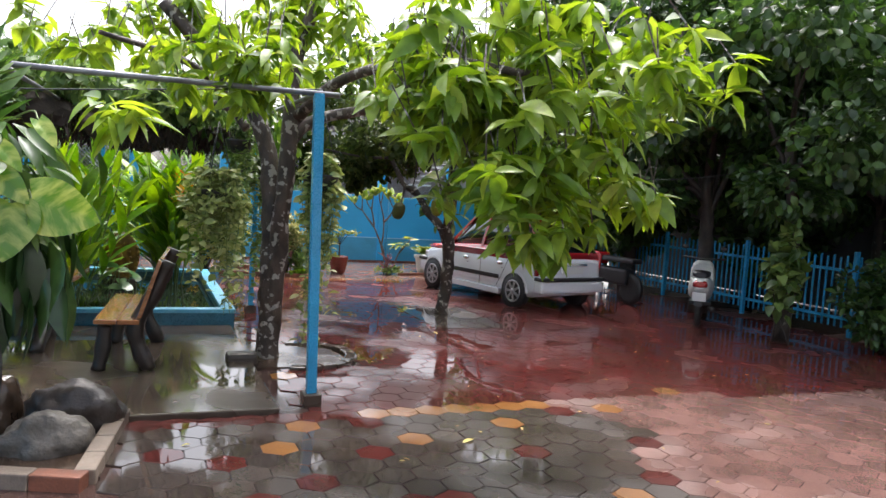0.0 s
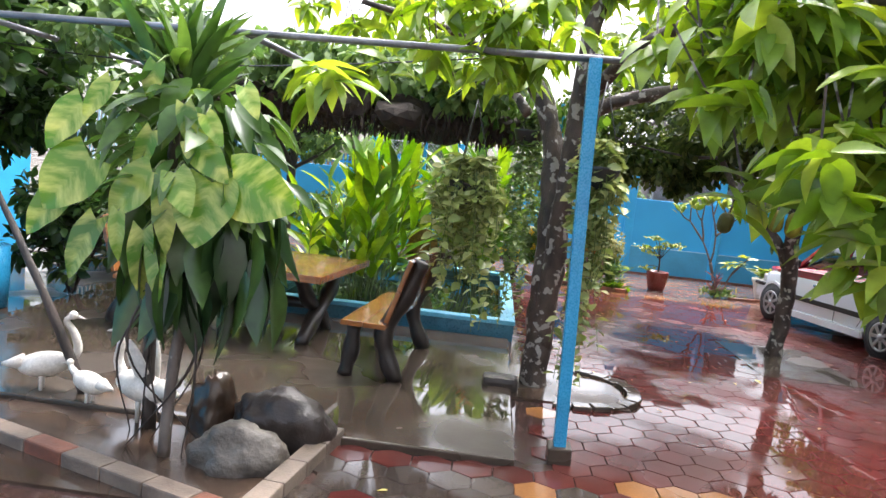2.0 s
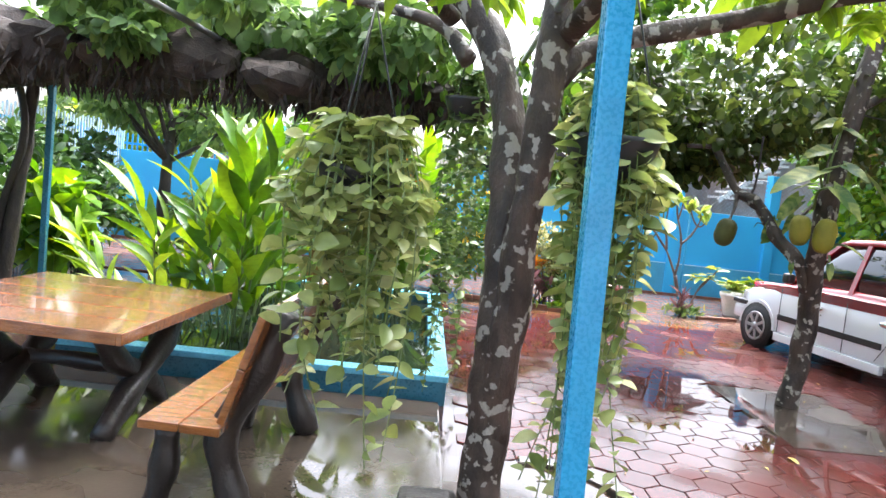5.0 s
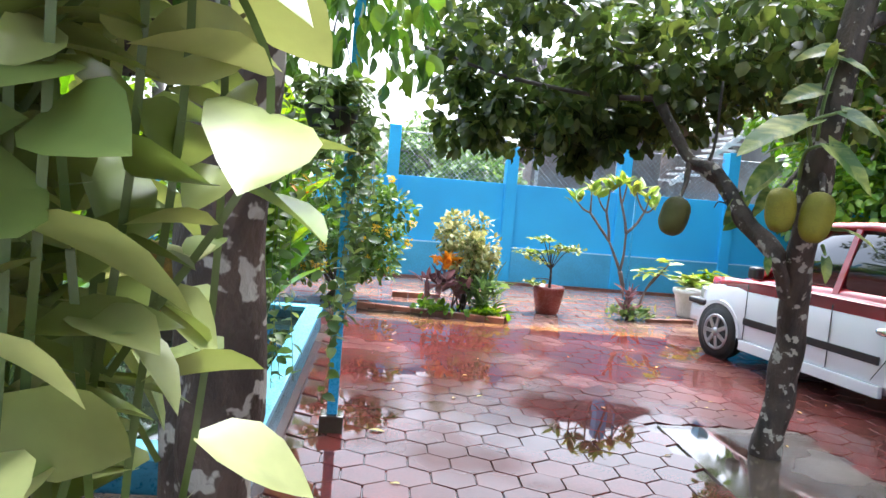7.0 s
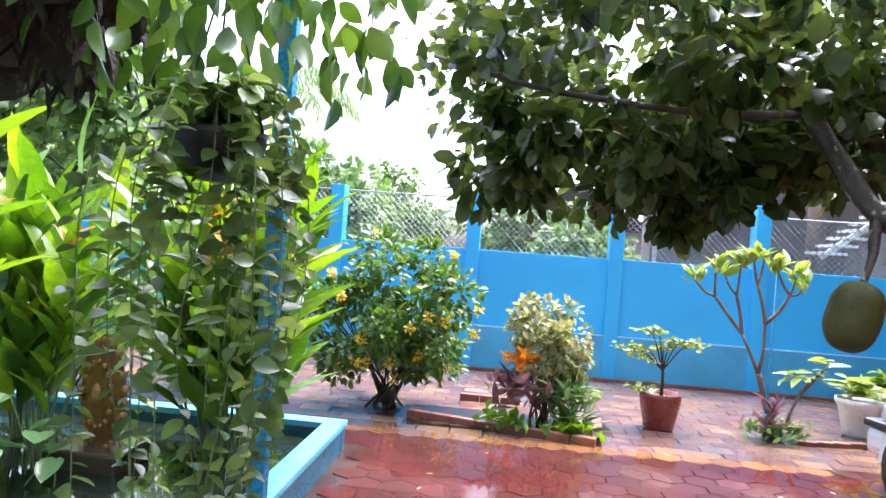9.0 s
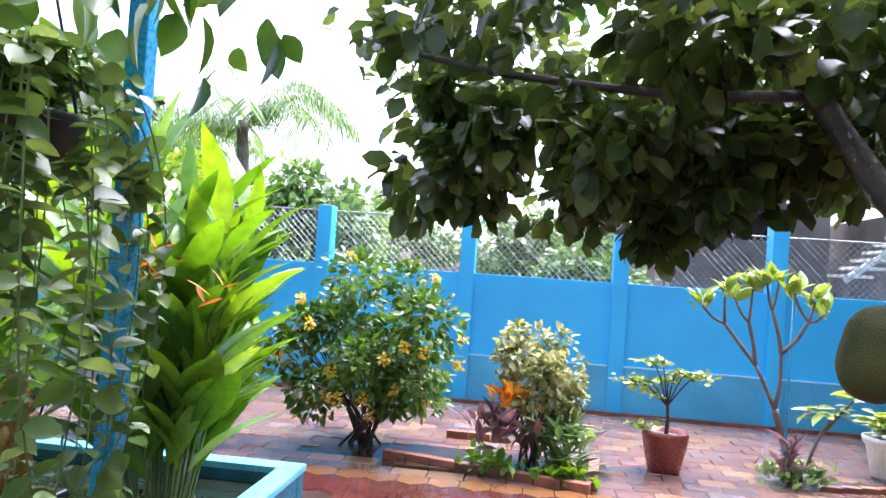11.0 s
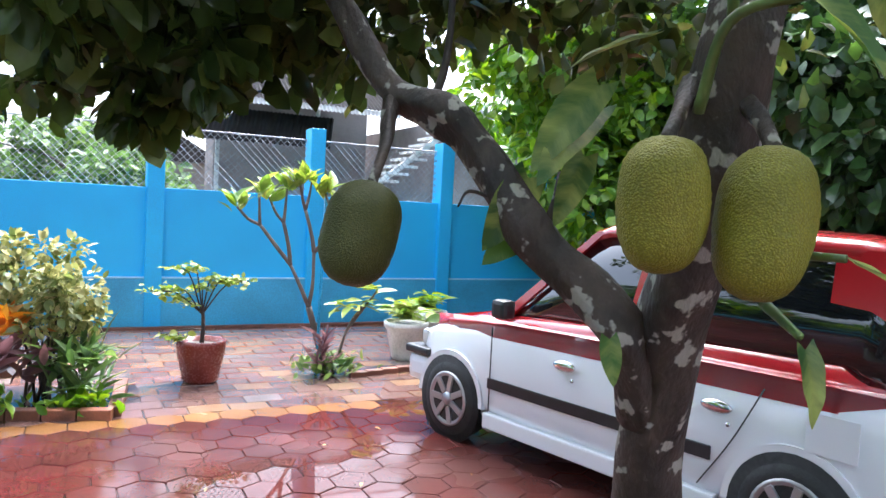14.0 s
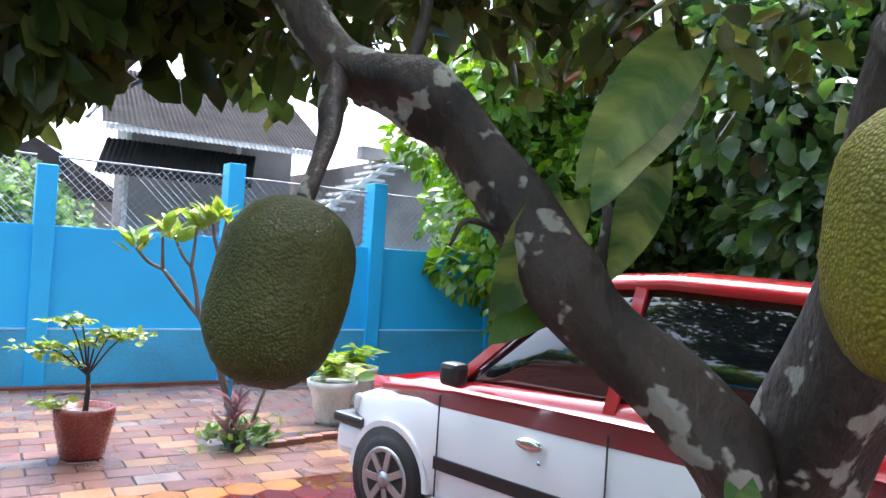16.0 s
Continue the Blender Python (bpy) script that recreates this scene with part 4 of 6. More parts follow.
hubs = [((1.05, -3.3, 2.15), (0.9, 0.55, 0.5), 56), ((0.6, -3.0, 2.45), (0.6, 0.5, 0.3), 22), ((1.4, -3.0, 2.75), (1.4, 0.9, 0.45), 95), ((0.95, -2.6, 2.95), (0.85, 0.8, 0.4), 32), ((1.95, -3.0, 1.82), (0.4, 0.4, 0.25), 16), ((1.2, -3.35, 1.62), (0.34, 0.3, 0.2), 9),
        ((-0.5, -1.2, 2.75), (0.8, 0.8, 0.35), 24), ((-0.9, 1.2, 3.4), (0.9, 1.2, 0.3), 14), ((-0.7, -1.6, 2.6), (0.5, 0.5, 0.3), 12), ((1.9, -0.3, 3.0), (1.3, 1.1, 0.35), 60), ((2.3, 0.6, 3.25), (1.3, 1.1, 0.35), 50), ((0.25, -0.1, 3.5), (0.6, 0.6, 0.3), 18), ((-1.1, 0.4, 3.5), (0.5, 0.5, 0.25), 10), ((0.4, 0.8, 3.3), (1.3, 1.1, 0.4), 34), ((-1.7, 0.2, 3.1), (0.9, 1.0, 0.35), 14)]
tips = np.vstack([crown_tips(n, c, s) for c, s, n in hubs])
twigs = bmesh.new()
for t_ in tips:
    b_ = Vector(t_)
    wire_run(twigs, b_, b_ + Vector((rt.normal(0, 0.08), 0.12 + rt.normal(0, 0.08), 0.28)), 0.006)
tagged(part("twig_mass", twigs, BARK_MANGO, mango), kind="stuff")
near_tips = [(0.5, -3.95, 1.9), (0.62, -3.8, 1.82), (0.78, -3.72, 1.7), (0.95, -3.65, 1.58), (0.7, -3.6, 2.05), (1.0, -3.6, 1.95), (-1.32, -2.85, 2.15), (-1.42, -2.7, 2.1), (-1.5, -2.5, 2.2), (-1.2, -1.9, 2.3)]
tips = np.vstack([tips, np.array(near_tips)])
at_, al, sz = rosettes(rt, tips, 10, 0.235, 1.1)
part("crown", leaf_mesh("crown", blade("lance", 0.3), at_, al, sz, L_MANGO, rt, 0.4), parent=mango, label="glossy bright green drooping mango leaves")
kerb_ring = thing("tree_ring", "curved low concrete ring round the mango tree", "kerb", pose(0.95, 1.2, 0))
bm = bmesh.new()
for k in range(13):
    a0 = -1.75 + k * 0.27
    box(bm, 0.5, 0.62, -0.075, 0.075, -0.02, 0.03 + 0.006 * (k % 3), 0.012, m=pose(0, 0, 0, 0, 0, math.degrees(a0)))
part("ring_block", bm, CONCRETE, kerb_ring)
tagged(part("tree_pit", boxed(0.2, 1.4, 0.7, 1.75, -0.03, 0.012), SOIL), "wet dark earth in the tree ring", "soil", kind="structure")
# rounded box standing in for a dark root-like lump
tagged(part("root_lump", boxed(0.2, 0.5, 0.82, 1.02, -0.01, 0.12, 0.045), LOG), "dark wet root-like lump at the mango trunk", "block")


# ---- jackfruit tree ----
jack = thing("jackfruit_tree", "jackfruit tree with forked lichen-spotted trunk and dark leaves", "tree", pose(3.66, 3.8, 0))
limb("trunk", [(-0.02, 0, -0.02), (0.0, -0.03, 0.4), (0.0, -0.08, 0.8), (-0.08, -0.2, 1.2), (-0.16, -0.38, 1.65), (-0.16, -0.47, 2.1), (-0.08, -0.5, 2.8), (0.1, -0.4, 3.6)], 0.1, 0.068, BARK_JACK, jack, 18, 9, 0.3)
limb_line = curve_pts([(-0.07, -0.15, 1.1), (-0.2, -0.2, 1.28), (-0.27, -0.13, 1.39), (-0.35, -0.03, 1.51), (-0.4, 0.03, 1.62), (-0.45, 0.09, 1.72), (-0.52, 0.16, 1.815), (-0.62, 0.27, 1.87), (-0.68, 0.34, 1.98), (-0.74, 0.41, 2.12), (-0.88, 0.56, 2.4), (-1.1, 0.8, 2.68), (-1.5, 1.1, 3.05)], 6)
limb_size = []
for k in range(len(limb_line)):
    f_ = k / (len(limb_line) - 1)
    swell = 0.016 * math.exp(-((f_ - 0.5) / 0.035) ** 2) + 0.012 * math.exp(-((f_ - 0.27) / 0.03) ** 2) + 0.02 * math.exp(-(f_ / 0.06) ** 2)
    limb_size.append(0.06 - 0.034 * f_ + swell)
part("limb", tube_mesh("limb", limb_line, limb_size, BARK_JACK, 18, 0.45), parent=jack)
limb("twig", [(-0.34, -0.02, 1.5), (-0.3, -0.02, 1.6), (-0.26, 0.02, 1.68)], 0.012, 0.007, BARK_JACK, jack, 8, 4)
limb("twig", [(-0.42, 0.05, 1.6), (-0.5, 0.06, 1.62), (-0.53, 0.06, 1.58)], 0.006, 0.003, BARK_DARK, jack, 6, 4)
limb("branch", [(-0.55, 0.2, 1.84), (-0.5, 0.22, 2.0), (-0.48, 0.25, 2.4)], 0.012, 0.008, BARK_DARK, jack, 8, 5)
limb("branch", [(-0.82, 0.5, 2.28), (-1.3, 0.5, 2.27), (-1.9, 0.6, 2.36), (-2.4, 0.9, 2.55)], 0.02, 0.009, BARK_DARK, jack, 8, 6)
limb("branch", [(-0.95, 0.62, 2.48), (-0.9, 1.0, 2.7), (-0.6, 1.8, 2.9)], 0.035, 0.015, BARK_JACK, jack, 8, 6)
limb("branch", [(-0.1, -0.5, 2.6), (0.5, -0.3, 2.95), (1.2, 0.1, 3.1)], 0.04, 0.018, BARK_JACK, jack, 8, 6)
jr = np.random.default_rng(51)
cl = np.vstack([clumps_in(jr, 40, (-0.7, 1.6, 3.0), (2.4, 1.8, 0.55), (0.34, 0.34, 0.26)), clumps_in(jr, 22, (-1.4, 1.1, 2.5), (1.2, 0.9, 0.4), (0.22, 0.22, 0.22)),
                clumps_in(jr, 16, (0.9, 0.6, 3.0), (1.5, 1.2, 0.5), (0.4, 0.4, 0.3)), clumps_in(jr, 8, (-0.75, 1.3, 2.35), (0.5, 0.4, 0.2), (0.2, 0.2, 0.2)), clumps_in(jr, 18, (-0.6, 0.0, 3.1), (1.6, 1.0, 0.45), (0.3, 0.3, 0.26))])
cl = np.vstack([cl, clumps_in(jr, 14, (-1.25, 1.25, 2.3), (0.7, 0.5, 0.25), (0.16, 0.16, 0.18)), clumps_in(jr, 12, (-0.2, 1.2, 2.55), (0.7, 0.5, 0.3), (0.2, 0.2, 0.2))])
cl[:, 2] -= 0.1
p_, d_ = blob_points(jr, 7900, cl)
a_ = d_ * 0.6 + jr.normal(0, 0.55, (7900, 3)) - np.array((0, 0, 0.35))
part("crown", leaf_mesh("crown", small_blade("oval", 0.15), p_, a_, jr.uniform(0.075, 0.14, 7900), L_JACK, jr), parent=jack, label="dark glossy oval jackfruit leaves")
cl = np.vstack([clumps_in(jr, 19, (-1.5, 0.95, 2.15), (0.95, 0.4, 0.32), (0.11, 0.11, 0.16)), clumps_in(jr, 12, (0.35, 1.3, 2.7), (0.9, 0.7, 0.4), (0.28, 0.28, 0.26))])
p_, d_ = blob_points(jr, 2000, cl)
a_ = d_ * 0.5 + jr.normal(0, 0.5, (2000, 3)) - np.array((0, 0, 0.6))
part("hanging_leaves", leaf_mesh("hanging_leaves", small_blade("oval", 0.15), p_, a_, jr.uniform(0.08, 0.14, 2000), L_JACK, jr), parent=jack)
# upper leaves: brighter leaf colour imitates sun on top of the crown
cl = np.vstack([clumps_in(jr, 34, (-0.2, 1.1, 3.5), (2.3, 1.9, 0.4), (0.36, 0.36, 0.24)), clumps_in(jr, 12, (1.2, 0.9, 3.2), (1.1, 1.2, 0.4), (0.36, 0.36, 0.26))])
p_, d_ = blob_points(jr, 3400, cl)
a_ = d_ * 0.5 + jr.normal(0, 0.55, (3400, 3)) + np.array((0, 0, 0.1))
part("upper_crown", leaf_mesh("upper_crown", small_blade("oval", 0.15), p_, a_, jr.uniform(0.08, 0.15, 3400), L_BUSH, jr), parent=jack, label="upper leaves in a brighter green that imitates sunlight")
near = [(-2.05, 0.75, 2.12), (-1.85, 1.0, 2.1), (-1.3, 0.9, 2.15), (-1.6, 0.5, 2.25), (-0.9, 0.7, 2.2), (-1.5, 1.4, 2.0)]
at_, al, sz = rosettes(jr, near, 11, 0.17, 0.9)
part("leaves", leaf_mesh("leaves", blade("round", 0.2), at_, al, [q * 0.72 for q in sz], L_JACK, jr, 0.5), parent=jack)


def jackfruit(at, w, h, mat, seed, tilt, label, hung=None):
    rnd = np.random.default_rng(seed)
    bm = bmesh.new()
    bmesh.ops.create_icosphere(bm, subdivisions=5, radius=1)
    off = Vector(rnd.uniform(0, 50, 3))
    for v in bm.verts:
        z = v.co.z
        k = (0.94 + 0.03 * z) * (1 + 0.05 * noise.noise(v.co * 1.6 + off))
        flat = max(1e-4, math.hypot(v.co.x, v.co.y))
        k *= (1 - abs(z) ** 3.0) ** 0.40 / flat if abs(z) < 0.9999 else 0.0
        v.co = Vector((v.co.x * k * w / 2, v.co.y * k * w / 2, z * h / 2 * (1 - 0.04 * flat)))
        v.co += v.co.normalized() * 0.0035 * abs(noise.noise(v.co * 130 + off))
    for f in bm.faces:
        f.smooth = True
    t = thing("jackfruit", label, "fruit", pose(*at, *tilt))
    part("skin", bm, mat, t)
    inv = t.matrix_world.inverted()
    top = inv @ Vector(hung)
    foot = Vector((0, 0, h * 0.46))
    line = curve_pts([foot, foot.lerp(top, 0.4) + Vector((0.01, 0, 0.012)), foot.lerp(top, 0.75), top], 4)
    part("stalk", tube_mesh("stalk", line, [0.014 + 0.012 * (k / 12) ** 1.5 for k in range(len(line))], BARK_JACK, 10, 0.35), parent=t)
    return t


jackfruit((2.885, 3.88, 1.505), 0.19, 0.25, FRUIT_GREEN, 1, (0, 12, 0), "dark green unripe jackfruit hanging from a limb", (3.03, 4.07, 1.86))
jackfruit((3.24, 3.27, 1.6), 0.172, 0.25, FRUIT, 2, (4, -4, 0), "yellow green ripe jackfruit hanging at the trunk", (3.42, 3.4, 1.86))
jackfruit((3.4, 3.18, 1.575), 0.182, 0.282, FRUIT, 3, (4, 6, 30), "large yellow green jackfruit beside its twin on the trunk", (3.5, 3.36, 1.86))


def climber(name, label, stem, leaves, seed, mat=L_CLIMB):
    """A thick green vine and its separate large leaves, each from stalk to tip."""
    rnd = np.random.default_rng(seed)
    t = thing(name, label, "climbing plant", pose(0, 0, 0))
    for s in stem:
        limb("stem", s, 0.012, 0.008, STEM, t, 7, 6, 0.1)
    for p, q in leaves:
        p, d = Vector(p), Vector(q) - Vector(p)
        me = leaf_mesh("leaf", big_blade(0.2, 0.012, 0.24), [(0, 0, 0)], [(0, 1, 0)], [d.length * 0.9], mat, rnd, 0.02)
        ob = part("leaf", me, parent=t)
        d.normalize()
        x = d.cross(Vector((-0.25, -0.5, 0.9)) + Vector(rnd.normal(0, 0.3, 3))).normalized()
        ob.matrix_local = Matrix((x, d, x.cross(d))).transposed().to_4x4()
        ob.location = p
    return t


climber("climbing_pothos", "climbing pothos with very large variegated leaves on the jackfruit trunk",
        [[(3.34, 3.3, 1.78), (3.32, 3.22, 1.93), (3.40, 3.14, 1.97), (3.39, 3.1, 1.96)], [(3.36, 3.25, 1.95), (3.31, 3.2, 2.08), (3.42, 3.16, 2.14), (3.47, 3.14, 2.15)],
         [(3.42, 3.3, 2.0), (3.40, 3.25, 2.2), (3.45, 3.25, 2.45)], [(3.5, 3.3, 1.52), (3.55, 3.12, 1.52)], [(3.5, 3.25, 1.42), (3.44, 3.12, 1.38)]],
        [((3.29, 3.2, 2.09), (2.80, 3.05, 1.93)), ((3.37, 3.1, 1.96), (3.62, 2.95, 1.73)), ((3.45, 3.15, 2.15), (3.63, 3.0, 2.05)), ((3.66, 3.2, 2.1), (3.98, 3.2, 1.86)),
         ((3.55, 3.1, 1.51), (3.69, 3.0, 1.44)), ((3.43, 3.1, 1.36), (3.44, 3.05, 1.22)), ((3.29, 3.8, 1.66), (3.17, 3.8, 1.46)), ((3.41, 3.7, 1.89), (3.21, 3.7, 1.67)),
         ((3.33, 3.5, 1.31), (3.31, 3.45, 1.21)), ((3.41, 3.3, 2.28), (3.12, 3.2, 2.21)), ((3.45, 3.75, 1.84), (3.2, 3.65, 1.66)), ((3.42, 3.75, 1.72), (3.31, 3.7, 1.54)),
         ((3.36, 3.85, 1.56), (3.17, 3.8, 1.45)), ((3.45, 3.25, 2.45), (3.62, 3.1, 2.36)), ((3.42, 3.25, 2.4), (3.3, 3.1, 2.55)), ((3.48, 3.6, 2.0), (3.3, 3.75, 1.95)), ((3.44, 3.25, 2.5), (3.2, 3.3, 2.45))], 71)
tagged(part("tree_pit", boxed(3.1, 4.15, 2.6, 4.3, -0.02, 0.006), CONCRETE), "pale concrete patch at the jackfruit tree foot", "paving", kind="structure")


# ---- bed with bird statues, rock and pothos ----
bed = tagged(part("planting_bed", boxed(-4.8, -0.78, -1.80, -0.6, -0.03, 0.012), SOIL), "wet dark soil bed with stones", "soil", kind="structure")
kerb = thing("bed_kerb", "worn low kerb of painted red and pale blocks round the bed", "kerb", pose(0, 0, 0))
a, b = Vector((-4.9, -0.38, 0)), Vector((-0.85, -1.93, 0))
ang = math.degrees(math.atan2(b.y - a.y, b.x - a.x))
ln = (b - a).length
for k in range(15):
    part("kerb_block", boxed(k * ln / 15, (k + 0.985) * ln / 15, -0.06, 0.06, -0.02, 0.085, 0.012, m=pose(a.x, a.y, 0, 0, 0, ang)), BRICK if k % 4 == 2 else KERB_PALE, kerb)
for k in range(4):
    part("kerb_block", boxed(k * 0.3, k * 0.3 + 0.295, -0.06, 0.06, -0.02, 0.085, 0.012, m=pose(-0.86, -1.86, 0, 0, 0, 82)), KERB_PALE, kerb)


def boulder(at, s, seed, label):
    bm = bmesh.new()
    bmesh.ops.create_icosphere(bm, subdivisions=4, radius=1)
    o = Vector((seed * 7.3, 1, 2))
    for v in bm.verts:
        k = 1 + 0.35 * noise.noise(v.co * 1.1 + o) + 0.22 * abs(noise.noise(v.co * 2.3 + o)) + 0.09 * noise.noise(v.co * 6 + o)
        v.co = Vector((v.co.x * s[0], v.co.y * s[1], max(-0.3, v.co.z) * s[2])) * k
    for face in bm.faces:
        face.smooth = True
    ob = part("boulder", bm, ROCK if seed == 1 else LOG if seed == 2 else SOIL)
    ob.location = at
    return tagged(ob, label, "rock")


boulder((-1.12, -1.26, 0.06), (0.24, 0.18, 0.19), 1, "large grey brown boulder in the bed corner")
boulder((-0.98, -0.85, 0.08), (0.3, 0.2, 0.25), 2, "dark wet boulder behind the grey one")
boulder((-1.45, -0.8, 0.08), (0.13, 0.12, 0.28), 3, "upright brown stone in the bed")


def bird(at, turn, scale, wings, neck, label):
    """A plaster bird as one plain shape."""
    bm = bmesh.new()
    bmesh.ops.create_uvsphere(bm, u_segments=16, v_segments=10, radius=1, matrix=pose(0, 0, 0.2, 0, -8, 0) @ Matrix.Diagonal((0.17, 0.085, 0.085, 1)))
    me = tube_mesh("neck", curve_pts(neck, 5), [0.034 - 0.018 * i / (5 * (len(neck) - 1)) for i in range(5 * (len(neck) - 1) + 1)], WHITE_STATUE, 10)
    bm.from_mesh(me)
    h = Vector(neck[-1])
    bmesh.ops.create_uvsphere(bm, u_segments=12, v_segments=8, radius=0.03, matrix=Matrix.Translation(h))
    bmesh.ops.create_cone(bm, segments=8, radius1=0.014, radius2=0.002, depth=0.07, cap_ends=True, matrix=Matrix.Translation(h + Vector((0.05, 0, -0.015))) @ pose(0, 0, 0, 0, 105, 0))
    bmesh.ops.create_cone(bm, segments=8, radius1=0.06, radius2=0.012, depth=0.13, cap_ends=True, matrix=pose(-0.19, 0, 0.2, 0, -98, 0))
    for s in (-1, 1):
        bmesh.ops.create_cone(bm, segments=6, radius1=0.012, radius2=0.016, depth=0.16, cap_ends=True, matrix=pose(-0.01, s * 0.03, 0.075))
        if wings:
            bmesh.ops.create_uvsphere(bm, u_segments=12, v_segments=8, radius=1, matrix=pose(-0.02, s * 0.06, 0.34, s * -14, 18, 0) @ Matrix.Diagonal((0.055, 0.014, 0.16, 1)))
    for f in bm.faces:
        f.smooth = True
    ob = part("bird_statue", bm, WHITE_STATUE)
    ob.matrix_world = pose(*at, 0, 0, turn) @ Matrix.Scale(scale, 4)
    return tagged(ob, label, "statue")


bird((-1.9, -0.82, 0.01), 165, 1.1, True, [(0.12, 0, 0.22), (0.17, 0, 0.32), (0.16, 0, 0.42), (0.18, 0, 0.5)], "white plaster goose statue with raised wings")
bird((-2.3, -0.7, 0.01), 160, 0.8, False, [(0.12, 0, 0.22), (0.2, 0, 0.27), (0.23, 0, 0.32)], "small white plaster duck statue standing on the soil")
bird((-2.68, -0.58, 0.02), 20, 0.98, False, [(0.13, 0, 0.22), (0.2, 0, 0.3), (0.17, 0, 0.42), (0.12, 0, 0.5), (0.16, 0, 0.54)], "white plaster swan statue with curved neck")

rp = np.random.default_rng(81)
pot = thing("pothos_shrub", "big variegated pothos and drooping dracaena on a thin stem", "plant", pose(-1.65, -1.05, 0))
limb("stem", [(0.12, -0.22, 0), (0.12, -0.2, 0.4), (0.12, -0.1, 0.9), (0.0, 0, 1.5)], 0.036, 0.03, BARK_GREY, pot, 10)
limb("stem", [(-0.15, 0.15, 0), (-0.2, 0.2, 0.6), (-0.1, 0.1, 1.5), (-0.05, 0.05, 2.2)], 0.04, 0.03, BARK_DARK, pot, 10)
for k in range(8):
    limb("aerial_root", [(rp.uniform(-0.1, 0.15), rp.uniform(-0.15, 0.1), 1.1), (rp.uniform(-0.25, 0.3), rp.uniform(-0.3, 0), 0.6), (rp.uniform(-0.3, 0.25), rp.uniform(-0.3, 0.2), 0.0)], 0.009, 0.004, BARK_DARK, pot, 6)
limb("stem", [(-0.75, 0.5, 0), (-0.95, 0.45, 0.5), (-1.2, 0.5, 0.9), (-1.5, 0.6, 1.3)], 0.035, 0.02, BARK_DARK, pot, 8)
# broad leaves: stalk and tip (x, z) and how wide
for (x0, z0), (x1, z1), wd in (((0.47, 1.58), (0.82, 1.48), 0.46), ((0.36, 1.56), (0.34, 1.25), 0.46), ((0.04, 1.58), (-0.2, 1.33), 0.44), ((0.25, 1.76), (0.46, 1.58), 0.40), ((0.2, 1.94), (0.27, 1.72), 0.26),
                               ((0.01, 1.79), (-0.09, 1.54), 0.24), ((0.01, 1.27), (0.0, 0.88), 0.22), ((0.07, 1.26), (0.14, 0.93), 0.2), ((-0.12, 1.36), (-0.1, 1.1), 0.22), ((0.13, 1.54), (0.19, 1.17), 0.17),
                               ((0.18, 1.59), (0.32, 1.41), 0.3), ((0.49, 2.06), (0.6, 1.92), 0.3), ((0.0, 2.14), (-0.03, 1.95), 0.3), ((-0.3, 1.62), (-0.5, 1.35), 0.42), ((-0.35, 1.9), (-0.5, 1.66), 0.32), ((-0.45, 1.45), (-0.62, 1.2), 0.4),
                               ((-0.25, 1.3), (-0.35, 1.0), 0.26), ((0.3, 1.9), (0.42, 1.76), 0.3), ((-0.2, 2.02), (-0.32, 1.82), 0.28)):
    p, d = Vector((x0 - 0.03, -0.36 + rp.normal(0, 0.04), z0)), Vector((x1 - x0, -0.1 + rp.normal(0, 0.05), z1 - z0))
    ob = part("leaf", leaf_mesh("leaf", big_blade(0.22, 0.015, wd), [(0, 0, 0)], [(0, 1, 0)], [d.length * 0.98], L_POTHOS, rp, 0.02), parent=pot)
    limb("leaf_stalk", [p, p + Vector((-0.12 * x0, 0.14, 0.06)), (x0 * 0.4, -0.1, z0 - 0.05)], 0.005, 0.007, STEM, pot, 5, 4)
    d.normalize()
    x = d.cross(Vector((0.15, -1.0, 0.35)) + Vector(rp.normal(0, 0.16, 3))).normalized()
    ob.matrix_local = Matrix((x, d, x.cross(d))).transposed().to_4x4()
    ob.location = p
at_, al, sz = [], [], []
for _ in range(95):
    a, z = rp.uniform(0, 6.283), rp.uniform(1.05, 1.5)
    r = rp.uniform(0.15, 0.42)
    at_.append((0.2 + math.cos(a) * r, math.sin(a) * r * 0.7 - 0.05, z))
    al.append((math.cos(a) * 0.3, math.sin(a) * 0.3, -1.5))
    sz.append(rp.uniform(0.34, 0.5))
part("drooping_leaves", leaf_mesh("drooping_leaves", blade("lance", 0.15), at_, al, sz, L_DARKSTRAP, rp, 0.3), parent=pot, label="long dark green drooping leaves")
at_, al, sz = [], [], []
for _ in range(170):
    a, z = rp.uniform(0, 6.283), rp.uniform(1.35, 2.1)
    r = 0.55 * math.sqrt(max(0.05, 1 - ((z - 1.6) / 0.75) ** 2)) * rp.uniform(0.3, 1)
    at_.append((0.12 + math.cos(a) * r, math.sin(a) * r * 0.7, z))
    al.append((math.cos(a) * 0.8, math.sin(a) * 0.8, rp.uniform(-1.2, 0.1)))
    sz.append(rp.uniform(0.2, 0.32))
part("leaves", leaf_mesh("leaves", blade("lance", 0.25), at_, al, sz, L_DRAC, rp, 0.3), parent=pot)
at_, al, sz = [], [], []
for _ in range(60):
    a = rp.uniform(0, 6.283)
    at_.append((-0.05 + rp.normal(0, 0.05), 0.1 + rp.normal(0, 0.05), rp.uniform(1.9, 2.2)))
    al.append((math.cos(a) * 0.55, math.sin(a) * 0.55, rp.uniform(0.2, 1.6)))
    sz.append(rp.uniform(0.35, 0.6))
part("upright_leaves", leaf_mesh("upright_leaves", blade("strap", 0.2), at_, al, sz, L_DRAC, rp, 0.3), parent=pot)
